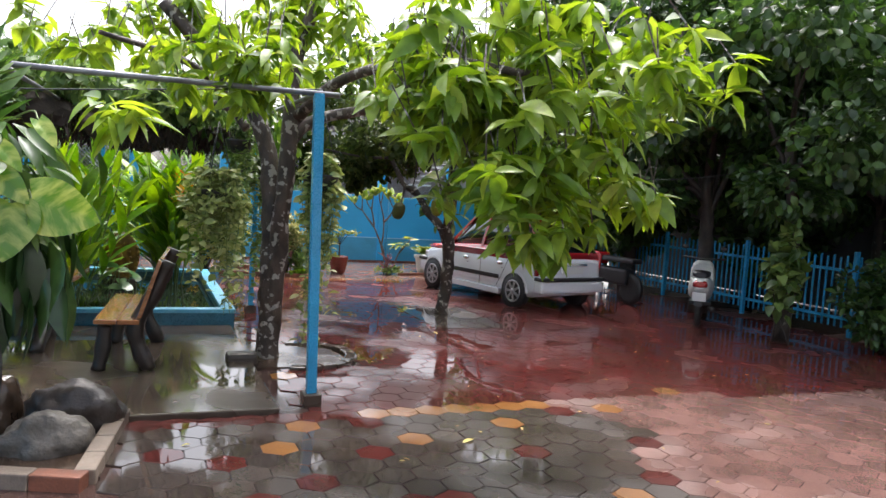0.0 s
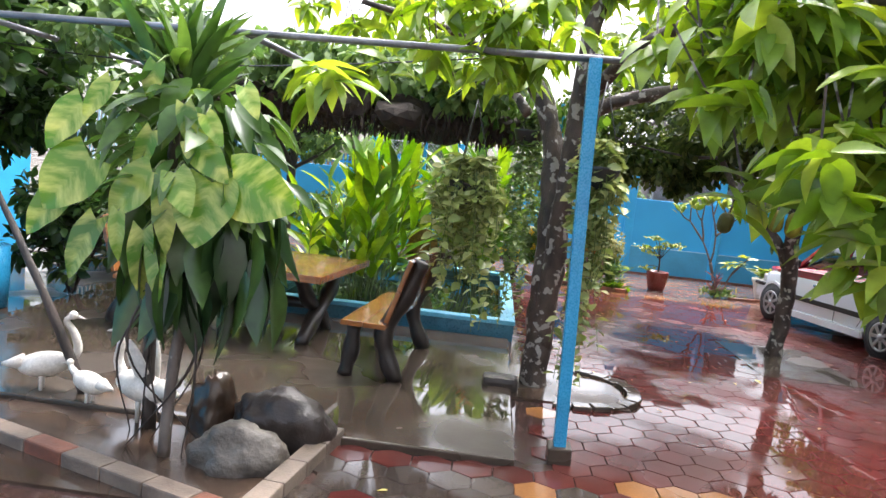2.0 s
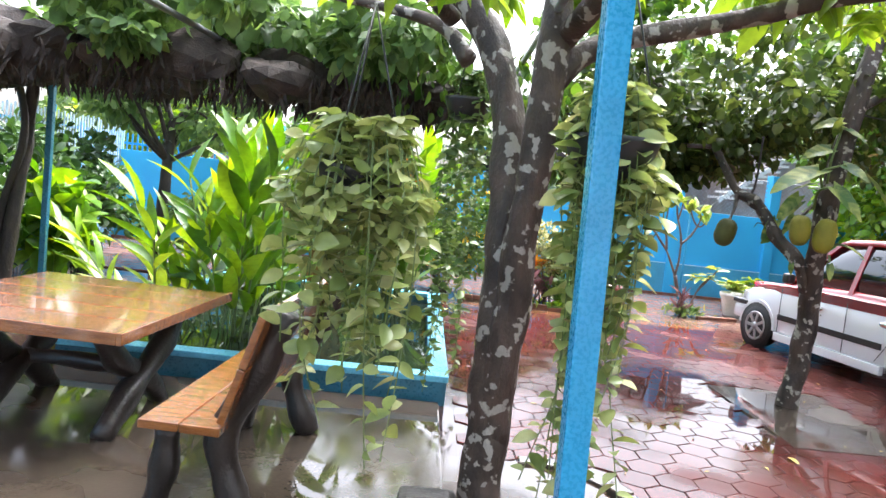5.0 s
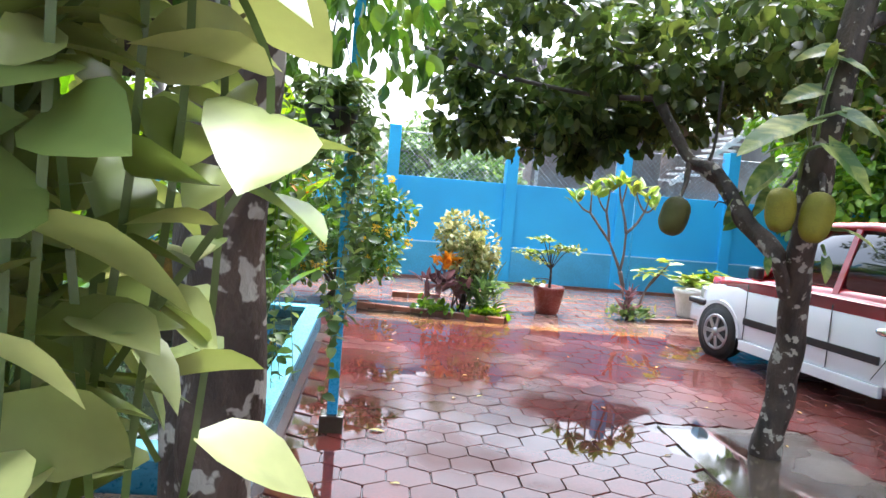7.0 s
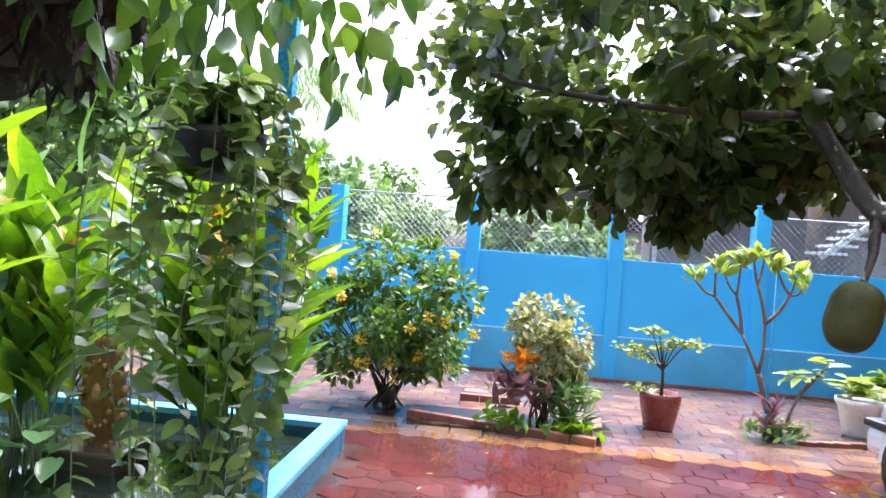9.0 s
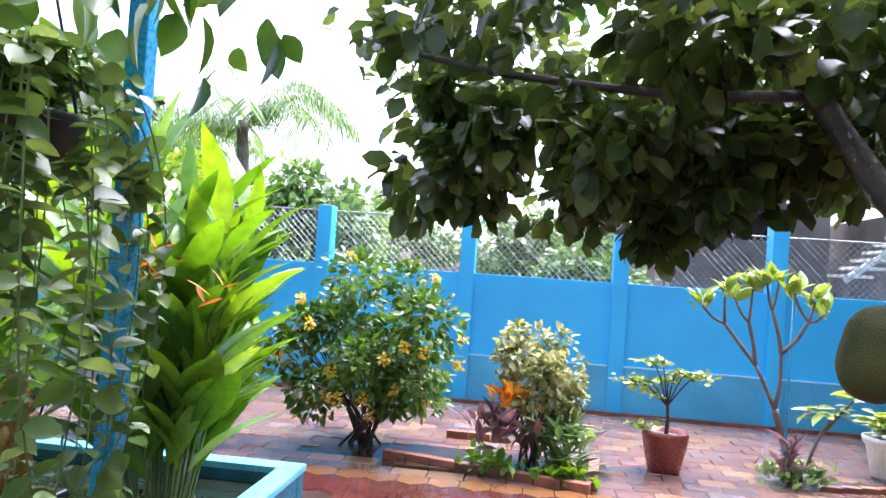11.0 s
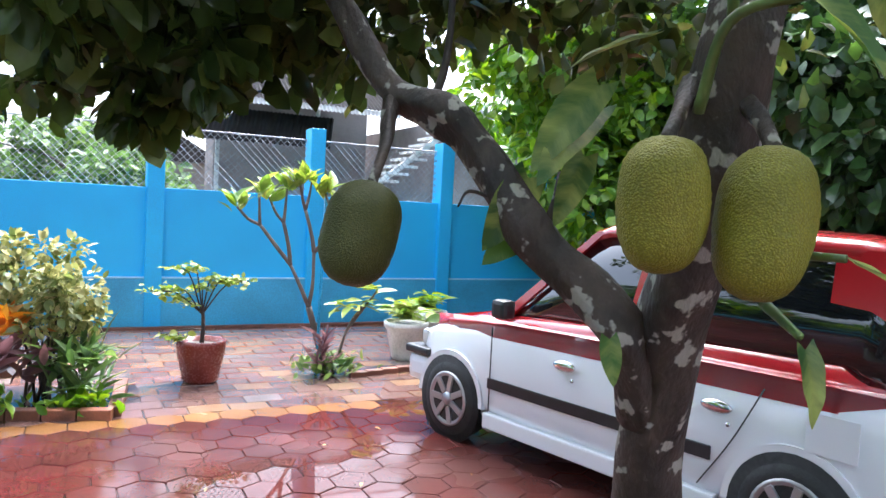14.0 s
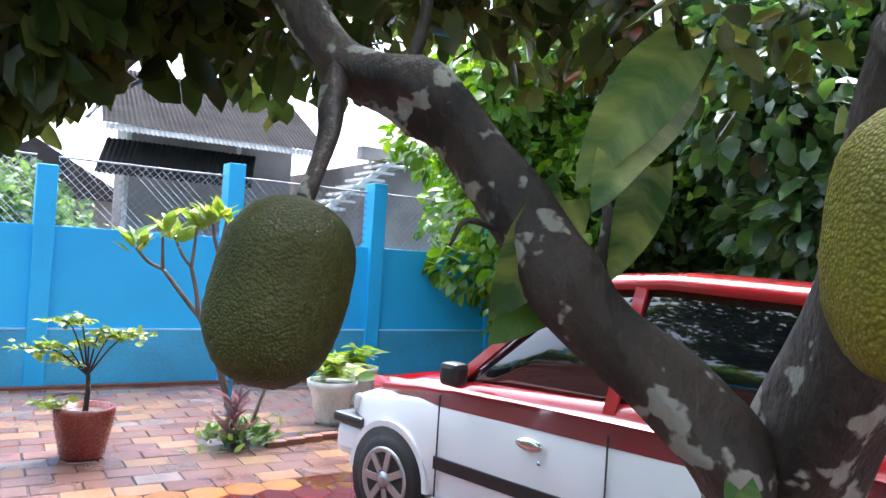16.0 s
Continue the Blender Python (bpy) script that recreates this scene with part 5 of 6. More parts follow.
tagged(part("blue_drum", lathe([(0.0, 0), (0.22, 0), (0.23, 0.3), (0.22, 0.6), (0.2, 0.6)], 20), BLUE_STEEL), "blue plastic drum by the side wall", "drum").location = (-4.7, 1.6, -0.01)


# ---- table and benches ----
def log_leg(name, pts, parent, r=0.062):
    line = curve_pts(pts, 5)
    return part(name, tube_mesh(name, line, [r * (1.12 - 0.12 * math.sin(i)) for i in range(len(line))], LOG, 12, 0.25), parent=parent)


table = thing("garden_table", "varnished plank table on crossed dark cast-log legs, wet", "table", pose(-1.9, 1.88, 0.06, 0, 0, -6))
for k in range(5):
    part("plank", boxed(-0.66, 0.68, -0.73 + k * 0.293, -0.73 + k * 0.293 + 0.289, 0.63, 0.675, 0.006), WOOD, table)
part("edge_board", boxed(-0.67, 0.683, -0.765, -0.734, 0.615, 0.68, 0.005), WOOD, table)
part("edge_board", boxed(0.684, 0.715, -0.765, 0.765, 0.615, 0.68, 0.005), WOOD, table)
for x in (-0.35, 0.42):
    log_leg("leg", [(x, -0.48, 0.63), (x, -0.2, 0.36), (x, 0.12, 0.2), (x, 0.36, -0.015)], table)
    log_leg("leg", [(x + 0.05, 0.48, 0.63), (x + 0.05, 0.2, 0.36), (x + 0.05, -0.12, 0.2), (x + 0.05, -0.45, -0.015)], table)
log_leg("stretcher", [(-0.35, 0, 0.27), (0.1, 0.01, 0.28), (0.45, 0, 0.27)], table, 0.045)


def bench(m, label, length=1.55):
    b = thing("garden_bench", label, "bench", m, group="benches at the table")
    for k in range(2):
        part("seat_plank", boxed(-0.12 + k * 0.185, 0.06 + k * 0.185, -length / 2, length / 2, 0.435, 0.475, 0.006), WOOD, b)
    for k in range(2):
        part("back_plank", boxed(-0.015, 0.02, -length / 2, length / 2, 0.12 + k * 0.265, 0.38 + k * 0.265, 0.006, m=pose(0.205, 0, 0.38, 0, 17, 0)), WOOD, b)
    for y in (-length / 2 + 0.17, length / 2 - 0.17):
        log_leg("leg", [(-0.05, y, 0.40), (-0.06, y, 0.2), (-0.09, y - 0.01, 0.0)], b, 0.058)
        log_leg("leg", [(0.45, y, 0.98), (0.34, y, 0.68), (0.2, y, 0.4), (0.24, y, 0.2), (0.33, y, 0.0)], b, 0.062)
    return b


bench(pose(-0.77, 1.24, 0.045, 0, 0, -5), "varnished plank bench with sloped back on dark cast-log legs, wet")
bench(pose(-2.92, 2.0, 0.045, 0, 0, 176), "second varnished plank bench behind the table in shade")


# ---- potted and bedded plants by the wall ----
def foliage(name, mesh_kind, at_, al, sz, mat, rnd, parent, label="", roll=0.5, bend=0.2):
    return part(name, leaf_mesh(name, blade(mesh_kind, bend), at_, al, sz, mat, rnd, roll), parent=parent, label=label)


rpot = np.random.default_rng(91)
p1 = thing("potted_plant", "small bonsai-like plant in a glazed red pot on the patio", "potted plant", pose(3.26, 8.68, 0.0))
part("pot", lathe([(0.13, 0.0), (0.15, 0.03), (0.195, 0.25), (0.205, 0.33), (0.2, 0.365), (0.175, 0.365), (0.17, 0.32)], 28), TERRACOTTA, p1)
part("soil", lathe([(0.0, 0.3), (0.168, 0.3), (0.168, 0.322), (0.0, 0.33)], 20), SOIL, p1)
limb("stem", [(0, 0, 0.3), (0.01, 0, 0.5), (0.0, 0.01, 0.66)], 0.022, 0.013, BARK_DARK, p1, 8)
tipz = [(-0.42, -0.02, 0.78), (-0.28, 0.05, 0.8), (0.1, 0.0, 0.9), (0.25, 0.02, 0.88), (-0.1, 0, 0.98), (-0.2, 0.05, 0.7), (0.38, 0, 0.86), (-0.24, -0.04, 0.98), (0.0, 0.03, 0.82), (-0.3, -0.05, 0.42)]
at_, al, sz = [], [], []
for t_ in tipz:
    limb("twig", [(0, 0, 0.58 if t_[2] > 0.5 else 0.45), (t_[0] * 0.5, t_[1], 0.12 * 1 + t_[2] * 0.82), t_], 0.008, 0.004, BARK_DARK, p1, 5, 4)
    for _ in range(42):
        f = rpot.uniform(0.45, 1.1)
        at_.append((t_[0] * f + rpot.normal(0, 0.035), t_[1] * f + rpot.normal(0, 0.05), t_[2] - 0.06 + 0.06 * f + rpot.normal(0, 0.014)))
        al.append((rpot.normal(), rpot.normal(), rpot.uniform(-0.3, 0.4)))
        sz.append(rpot.uniform(0.04, 0.075))
foliage("leaves", "oval", at_, al, sz, L_PLUM, rpot, p1)

plum = thing("plumeria_tree", "young plumeria with forked grey stems and yellow green leaves", "small tree", pose(4.36, 8.75, 0))
limb("trunk", [(0.02, 0, 0), (-0.06, 0, 0.3), (-0.16, 0, 0.62)], 0.036, 0.028, BARK_GREY, plum, 10)
forks = [((-0.16, 0, 0.62), (-0.34, 0.02, 1.0)), ((-0.16, 0, 0.62), (-0.14, -0.03, 1.12)), ((-0.34, 0.02, 1.0), (-0.62, 0.04, 1.35)), ((-0.34, 0.02, 1.0), (-0.42, 0.0, 1.38)), ((-0.14, -0.03, 1.12), (-0.22, 0.02, 1.5)), ((-0.14, -0.03, 1.12), (0.08, -0.02, 1.42))]
tp = [(-0.82, 0.05, 1.5), (-0.66, -0.08, 1.62), (-0.54, 0.08, 1.6), (-0.4, 0.0, 1.68), (-0.3, -0.06, 1.74), (-0.16, 0.06, 1.76), (-0.05, 0.0, 1.66), (0.12, -0.04, 1.6), (0.24, 0.05, 1.5)]
roots = (2, 2, 3, 3, 4, 4, 5, 5, 5)
for a_, b_ in forks:
    limb("branch", [a_, Vector(a_).lerp(Vector(b_), 0.5) + Vector((0.015, 0, -0.02)), b_], 0.02, 0.015, BARK_GREY, plum, 7, 4)
for t_, k in zip(tp, roots):
    f_ = Vector(forks[k][1])
    limb("branch", [f_, f_.lerp(Vector(t_), 0.5) + Vector((0, 0, -0.03)), t_], 0.015, 0.01, BARK_GREY, plum, 7, 4)
a2, b2, c2 = rosettes(rpot, tp, 10, 0.22, -0.05, 0.5)
b2 = [(u, v, abs(w) + 0.35) for u, v, w in b2]
foliage("leaves", "lance", a2, b2, c2, L_PLUM, rpot, plum, roll=0.3)
limb("stem", [(0.1, 0.02, 0), (0.22, 0, 0.4), (0.36, 0, 0.62)], 0.018, 0.012, BARK_GREY, plum, 7)
limb("stem", [(0.22, 0, 0.4), (0.5, 0.02, 0.75)], 0.014, 0.01, BARK_GREY, plum, 7)
a2, b2, c2 = rosettes(rpot, [(0.36, 0, 0.64), (0.5, 0.02, 0.78), (0.2, 0.05, 0.62)], 9, 0.2, 0.2)
foliage("leaves", "lance", a2, b2, c2, L_PLUM, rpot, plum, roll=0.3)
tagged(part("stake", tube_mesh("stake", [(4.28, 8.7, 0), (4.33, 8.78, 1.7)], [0.014, 0.014], BLUE_STEEL, 8)), "thin blue stake beside the plumeria", "stake")


def ground_tuft(name, label, at, n, r, h, mat, seed, kind="strap", size=0.16):
    rnd = np.random.default_rng(seed)
    p = np.column_stack([rnd.normal(0, r * 0.5, n), rnd.normal(0, r * 0.4, n), rnd.uniform(0, h * 0.5, n)])
    d = np.column_stack([rnd.normal(0, 0.7, n), rnd.normal(0, 0.7, n), rnd.uniform(0.3, 1.3, n)])
    ob = part(name, leaf_mesh(name, blade(kind, 0.3), p, d, size * rnd.uniform(0.6, 1.2, n), mat, rnd))
    ob.location = at
    return tagged(ob, label, "plant", kind="stuff" if name == "low_plant" else "")


ground_tuft("low_plant", "grey green low plants at the plumeria foot", (4.4, 8.7, 0.02), 150, 0.34, 0.2, L_FAR, 1, "lance", 0.13)
ground_tuft("low_plant", "dark purple spiky plant by the plumeria", (4.3, 8.55, 0.1), 40, 0.05, 0.5, L_PURPLE, 2, "strap", 0.22)
for k in range(4):
    tagged(part("kerb_brick", boxed(4.55 + k * 0.17, 4.71 + k * 0.17, 8.5 + 0.04 * k, 8.58 + 0.04 * k, -0.01, 0.05, 0.008), BRICK), "brown kerb brick edging the plumeria bed", "brick", group="plumeria bed bricks")
for i, (x, y, s) in enumerate(((5.38, 9.2, 1.0), (5.95, 9.9, 0.95))):
    w = thing("potted_plant", "green leafy plant in a white ribbed pot by the wall", "potted plant", pose(x, y, 0))
    part("pot", lathe([(0.13, 0), (0.15, 0.04), (0.2, 0.3), (0.23, 0.34), (0.235, 0.39), (0.21, 0.39), (0.2, 0.36)], 26), WHITE_POT, w)
    part("soil", lathe([(0.0, 0.33), (0.19, 0.33), (0.19, 0.36), (0.0, 0.365)], 18), SOIL, w)
    a2, b2, c2 = rosettes(rpot, [(rpot.normal(0, 0.08), rpot.normal(0, 0.08), 0.42 + rpot.uniform(0, 0.12)) for _ in range(9)], 8, 0.22, -0.2)
    foliage("leaves", "lance", a2, b2, c2, L_PLUM if i == 0 else L_LIME, rpot, w, roll=0.3)

bedk = thing("shrub_bed", "low brick kerb with soil round the variegated shrub", "flower bed", pose(0, 0, 0))
part("soil", boxed(0.95, 2.5, 7.95, 8.7, -0.02, 0.02), SOIL, bedk)
a, b = Vector((0.82, 8.2, 0)), Vector((2.55, 7.74, 0))
ang, ln = math.degrees(math.atan2(b.y - a.y, b.x - a.x)), (b - a).length
for k in range(8):
    part("brick", boxed(k * ln / 8, (k + 0.97) * ln / 8, -0.045, 0.045, -0.02, 0.075, 0.008, m=pose(a.x, a.y, 0, 0, 0, ang)), BRICK, bedk)
for k in range(4):
    part("brick", boxed(k * 0.22, k * 0.22 + 0.21, -0.045, 0.045, -0.02, 0.075, 0.008, m=pose(2.56, 7.79, 0, 0, 0, 84)), BRICK, bedk)
for k in range(3):
    part("brick", boxed(k * 0.22, k * 0.22 + 0.21, -0.045, 0.045, -0.02, 0.075, 0.008, m=pose(1.25, 9.22, 0, 0, 0, 0)), BRICK, bedk)


def bush(name, label, at, r, z, n, size, mat, seed, stems=12, kind="oval", barkm=BARK_DARK, flowers=None):
    rnd = np.random.default_rng(seed)
    t = thing(name, label, "shrub", pose(*at))
    for _ in range(stems):
        a = rnd.uniform(0, 6.283)
        limb("stem", [(rnd.normal(0, 0.06), rnd.normal(0, 0.06), 0), (math.cos(a) * r[0] * 0.3, math.sin(a) * r[1] * 0.3, z * 0.45), (math.cos(a) * r[0] * 0.7, math.sin(a) * r[1] * 0.7, z * rnd.uniform(0.7, 1.1))], 0.014, 0.006, barkm, t, 5, 4)
    cl_ = clumps_in(rnd, 34, (0, 0, z), r, (r[0] * 0.3, r[1] * 0.3, r[2] * 0.3))
    p, d = blob_points(rnd, n, cl_)
    p[:, 2] = np.maximum(p[:, 2], 0.05)
    part("leaves", leaf_mesh("leaves", blade(kind, 0.2), p, d * 0.8 + rnd.normal(0, 0.4, (n, 3)), size * rnd.uniform(0.6, 1.25, n), mat, rnd), parent=t)
    if flowers:
        for _ in range(flowers):
            d = rnd.normal(0, 1, 3)
            d[1] = -abs(d[1])
            d /= np.linalg.norm(d)
            c = np.array((0, 0, z)) + d * np.array(r) * 1.03
            fd = rnd.normal(0, 1, (26, 3))
            part("flower_head", leaf_mesh("flower_head", small_blade("round"), c + fd * 0.016, fd, np.full(26, 0.038), L_YELLOW, rnd), parent=t)
    return t


bush("flowering_bush", "round dark green bush with yellow flower heads", (0.55, 8.55, 0), (0.85, 0.7, 0.72), 1.02, 4600, 0.09, L_BUSH, 101, 22, flowers=20)
bush("variegated_shrub", "cream and green variegated shrub in the kerbed bed", (2.1, 8.35, 0), (0.37, 0.33, 0.42), 0.82, 1900, 0.07, L_CREAM, 102, 14)
ground_tuft("croton_plant", "orange and yellow croton beside the shrub", (1.85, 8.1, 0.55), 34, 0.12, 0.2, L_ORANGE, 3, "lance", 0.2)
ground_tuft("purple_plant", "dusty purple leaved plant in the bed", (1.85, 8.05, 0.2), 60, 0.26, 0.5, L_PURPLE, 4, "lance", 0.22)
ground_tuft("low_plant", "small green plants along the kerb", (1.75, 8.05, 0.02), 110, 0.28, 0.2, L_STRAP, 5, "oval", 0.1)
ground_tuft("low_plant", "thin green weedy plants in the bed", (2.35, 8.1, 0.02), 120, 0.2, 0.8, L_FAR, 6, "strap", 0.3)
ground_tuft("low_plant", "small green plants at the bed corner", (2.35, 7.95, 0.02), 110, 0.22, 0.22, L_STRAP, 7, "oval", 0.09)
bush("hedge_shrub", "pale leafy shrub beyond the pond", (-2.6, 8.2, 0), (0.9, 0.6, 0.55), 0.75, 1700, 0.11, L_FAR, 103)
bush("hedge_shrub", "dark stemmed leafy shrub behind the pond", (-1.0, 8.4, 0), (0.7, 0.5, 0.6), 1.0, 1500, 0.11, L_STRAP, 104, 20)
bush("hedge_shrub", "green shrub by the side fence", (-3.9, 6.4, 0), (0.7, 0.7, 0.6), 0.8, 1500, 0.12, L_DEEP, 105)
bush("hedge_shrub", "lime leafy shrub under the pergola", (-3.7, 5.2, 0), (0.4, 0.4, 0.5), 0.75, 240, 0.3, L_STRAP, 106)
for bx, by, bs in ((-4.5, 4.3, 0.75), (-4.9, 6.0, 0.85), (-5.0, 8.0, 0.8), (-4.4, 2.6, 0.6)):
    bush("hedge_shrub", "dark leafy shrub along the bar fence", (bx, by, 0), (bs, bs, bs * 1.05), bs * 1.3, 1900, 0.13, L_DEEP, int(bx * -10), 8)
bush("hedge_shrub", "dark shrub at the side fence", (9.0, 0.6, 0), (0.6, 0.6, 0.6), 0.7, 1500, 0.13, L_DEEP, 107)
vineb = bush("climbing_vine", "yellow green vine climbing the slim tree trunk", (7.72, 1.25, 0), (0.27, 0.22, 0.6), 1.0, 300, 0.16, L_VINE, 108, 4, "heart")


# ---- car ----
car = thing("hatchback_car", "small red over white hatchback car parked on the wet pavers", "car", pose(5.615, 5.693, 0, 0, 0, 13))


def loft(sections, smooth=True, cap=True):
    """A skin through closed sections of equal count."""
    bm = bmesh.new()
    rows = [[bm.verts.new(p) for p in s] for s in sections]
    n = len(rows[0])
    for a, b in zip(rows, rows[1:]):
        for k in range(n):
            bm.faces.new((a[k], a[(k + 1) % n], b[(k + 1) % n], b[k])).smooth = smooth
    if cap:
        bm.faces.new(rows[0][::-1])
        bm.faces.new(rows[-1])
    bmesh.ops.recalc_face_normals(bm, faces=bm.faces[:])
    return bm


def ring_at(y, w, z0, z1, crown=0.02, tuck=0.06):
    half = [(w - tuck, z0), (w, z0 + 0.12), (w + 0.005, (z0 + z1) / 2), (w - 0.012, z1 - 0.05), (w - 0.04, z1), (w * 0.5, z1 + crown)]
    return [(x, y, z) for x, z in half] + [(-x, y, z) for x, z in half[::-1]]


# lower body, white up to the waist
part("body", loft([ring_at(-1.74, 0.60, 0.32, 0.80), ring_at(-1.70, 0.69, 0.26, 0.84), ring_at(-1.5, 0.735, 0.21, 0.85), ring_at(-0.6, 0.745, 0.19, 0.84), ring_at(0.4, 0.745, 0.19, 0.82),
                   ring_at(1.0, 0.735, 0.2, 0.80), ring_at(1.45, 0.705, 0.22, 0.745), ring_at(1.66, 0.62, 0.27, 0.68), ring_at(1.74, 0.48, 0.34, 0.60)]), CAR_WHITE, car, "white lower body")
# red shoulder band and bonnet
part("waist", loft([ring_at(-1.68, 0.66, 0.79, 0.96, 0.0, 0.0), ring_at(-1.3, 0.728, 0.79, 0.99, 0.0, 0.0), ring_at(-0.3, 0.738, 0.78, 0.975, 0.0, 0.0), ring_at(0.62, 0.732, 0.765, 0.925, 0.0, 0.0),
                    ring_at(0.82, 0.725, 0.76, 0.88, 0.02, 0.0), ring_at(1.2, 0.69, 0.735, 0.825, 0.035, 0.0), ring_at(1.5, 0.62, 0.70, 0.755, 0.03, 0.0), ring_at(1.64, 0.5, 0.66, 0.69, 0.02, 0.0)]), CAR_RED, car, "red shoulder and bonnet")


def cabin_ring(y, wb, wt, z0, z1):
    half = [(wb, z0), (wb * 0.55 + wt * 0.45, z0 + (z1 - z0) * 0.5), (wt, z1 - 0.03), (wt - 0.05, z1), (wt * 0.5, z1 + 0.012)]
    return [(x, y, z) for x, z in half] + [(-x, y, z) for x, z in half[::-1]]


part("window_glass", loft([cabin_ring(-1.66, 0.655, 0.63, 0.92, 0.935), cabin_ring(-1.5, 0.69, 0.60, 0.93, 1.40), cabin_ring(-1.36, 0.70, 0.575, 0.93, 1.5), cabin_ring(-0.4, 0.71, 0.58, 0.92, 1.535),
                      cabin_ring(0.12, 0.705, 0.57, 0.90, 1.49), cabin_ring(0.5, 0.695, 0.60, 0.88, 1.2), cabin_ring(0.88, 0.68, 0.66, 0.86, 0.88)]), GLASS, car, "dark tinted windows")


def roof_ring(y, w, z):
    half = [(w + 0.015, z - 0.045), (w + 0.012, z - 0.005), (w - 0.04, z + 0.025), (w * 0.5, z + 0.04)]
    return [(x, y, zz) for x, zz in half] + [(-x, y, zz) for x, zz in half[::-1]]


part("roof", loft([roof_ring(-1.50, 0.575, 1.475), roof_ring(-1.3, 0.59, 1.505), roof_ring(-0.4, 0.592, 1.535), roof_ring(0.05, 0.585, 1.505), roof_ring(0.18, 0.575, 1.465)]), CAR_RED, car, "red roof")


def pillar(a, b, wa, wb, out=0.012):
    """A body pillar between the waist and the roof on the left side, and its twin."""
    for s in (-1, 1):
        bm = bmesh.new()
        pts = []
        for (x, y, z), w in ((a, wa), (b, wb)):
            for dy in (-w, w):
                for dx in (-0.02, out):
                    pts.append(bm.verts.new((s * (x + dx), y + dy, z)))
        for f in ((0, 1, 3, 2), (4, 6, 7, 5), (0, 4, 5, 1), (2, 3, 7, 6), (1, 5, 7, 3), (0, 2, 6, 4)):
            bm.faces.new([pts[i] for i in f])
        bmesh.ops.recalc_face_normals(bm, faces=bm.faces[:])
        part("pillar", bm, CAR_RED, car)


pillar((0.70, 0.78, 0.88), (0.582, 0.10, 1.49), 0.045, 0.03)
pillar((0.716, -0.22, 0.92), (0.586, -0.28, 1.52), 0.032, 0.028)
pillar((0.672, -1.38, 0.93), (0.588, -1.33, 1.49), 0.17, 0.12)
for s in (-1, 1):
    for y in (-1.16, 1.2):
        w = part("wheel", lathe([(0.0, -0.085), (0.19, -0.085), (0.265, -0.075), (0.275, -0.04), (0.275, 0.04), (0.265, 0.075), (0.19, 0.085), (0.0, 0.085)], 32), RUBBER, car, "black tyre")
        w.matrix_local = pose(s * 0.675, y, 0.275, 0, s * 90, 0)
        part("rim", lathe([(0.0, 0.07), (0.185, 0.07), (0.188, 0.094), (0.17, 0.097), (0.155, 0.084), (0.05, 0.082), (0.045, 0.1), (0.0, 0.103)], 28), ALLOY, w, "silver wheel cover")
        for k in range(7):
            part("spoke", boxed(-0.021, 0.021, 0.05, 0.165, 0.083, 0.099, 0.004, m=pose(0, 0, 0, 0, 0, k * 360 / 7)), ALLOY, w)
        arch = bmesh.new()
        vs = []
        for k in range(17):
            a = math.pi * k / 16
            vs.append((arch.verts.new((s * 0.752, y + math.cos(a) * 0.30, 0.275 + math.sin(a) * 0.30)), arch.verts.new((s * 0.752, y + math.cos(a) * 0.335, 0.275 + math.sin(a) * 0.335)),
                       arch.verts.new((s * 0.70, y + math.cos(a) * 0.335, 0.275 + math.sin(a) * 0.335))))
        for p, q in zip(vs, vs[1:]):
            arch.faces.new((p[0], p[1], q[1], q[0]))
            arch.faces.new((p[1], p[2], q[2], q[1]))
        part("arch_lip", arch, CAR_WHITE, car)
        # black disc on the closed body, painted shade of the wheel hollow
        well = lathe([(0.0, 0), (0.302, 0), (0.302, 0.03), (0.0, 0.03)], 28)
        o = part("wheel_well_shade", well, DARK, car)
        o.matrix_local = pose(s * 0.722, y, 0.275, 0, s * 90, 0)
    part("side_moulding", boxed(s * 0.752 - 0.008, s * 0.752 + 0.008, -0.76, 0.82, 0.43, 0.50, 0.004), TRIM, car, "black rubbing strip")
    part("sill", boxed(s * 0.74 - 0.03, s * 0.74 + 0.025, -0.8, 0.84, 0.17, 0.27, 0.012), CAR_WHITE, car)
    for y in (-0.86, 0.10):
        grip = lathe([(0.0, -0.012), (0.6, -0.01), (0.95, -0.003), (1.0, 0.004), (0.85, 0.012), (0.4, 0.017), (0.0, 0.018)], 24)
        o = part("door_handle", grip, CHROME, car, "chrome door handle")
        o.matrix_local = pose(s * 0.752, y + 0.085, 0.70, 0, s * 90, 0) @ Matrix.Diagonal((0.034, 0.085, 1, 1))
        o = part("lock", lathe([(0.0, 0.0), (0.012, 0.0), (0.011, 0.006), (0.0, 0.007)], 12), CHROME, car)
        o.matrix_local = pose(s * 0.752, y + 0.02, 0.625, 0, s * 90, 0)
    for y in (-0.245, 0.80):
        part("door_gap", boxed(s * 0.7515 - 0.003, s * 0.7515 + 0.003, y, y + 0.007, 0.28, 0.83), TRIM, car)
    gap = tube_mesh("door_gap", curve_pts([(s * 0.752, -0.70, 0.3), (s * 0.754, -0.86, 0.55), (s * 0.747, -1.0, 0.83)], 6), [0.004] * 13, TRIM, 5)
    part("door_gap", gap, parent=car)
    mir = boxed(s * 0.80 - 0.06, s * 0.80 + 0.05, 0.60, 0.72, 0.91, 1.03, 0.03)
    part("wing_mirror", mir, TRIM, car, "black wing mirror")
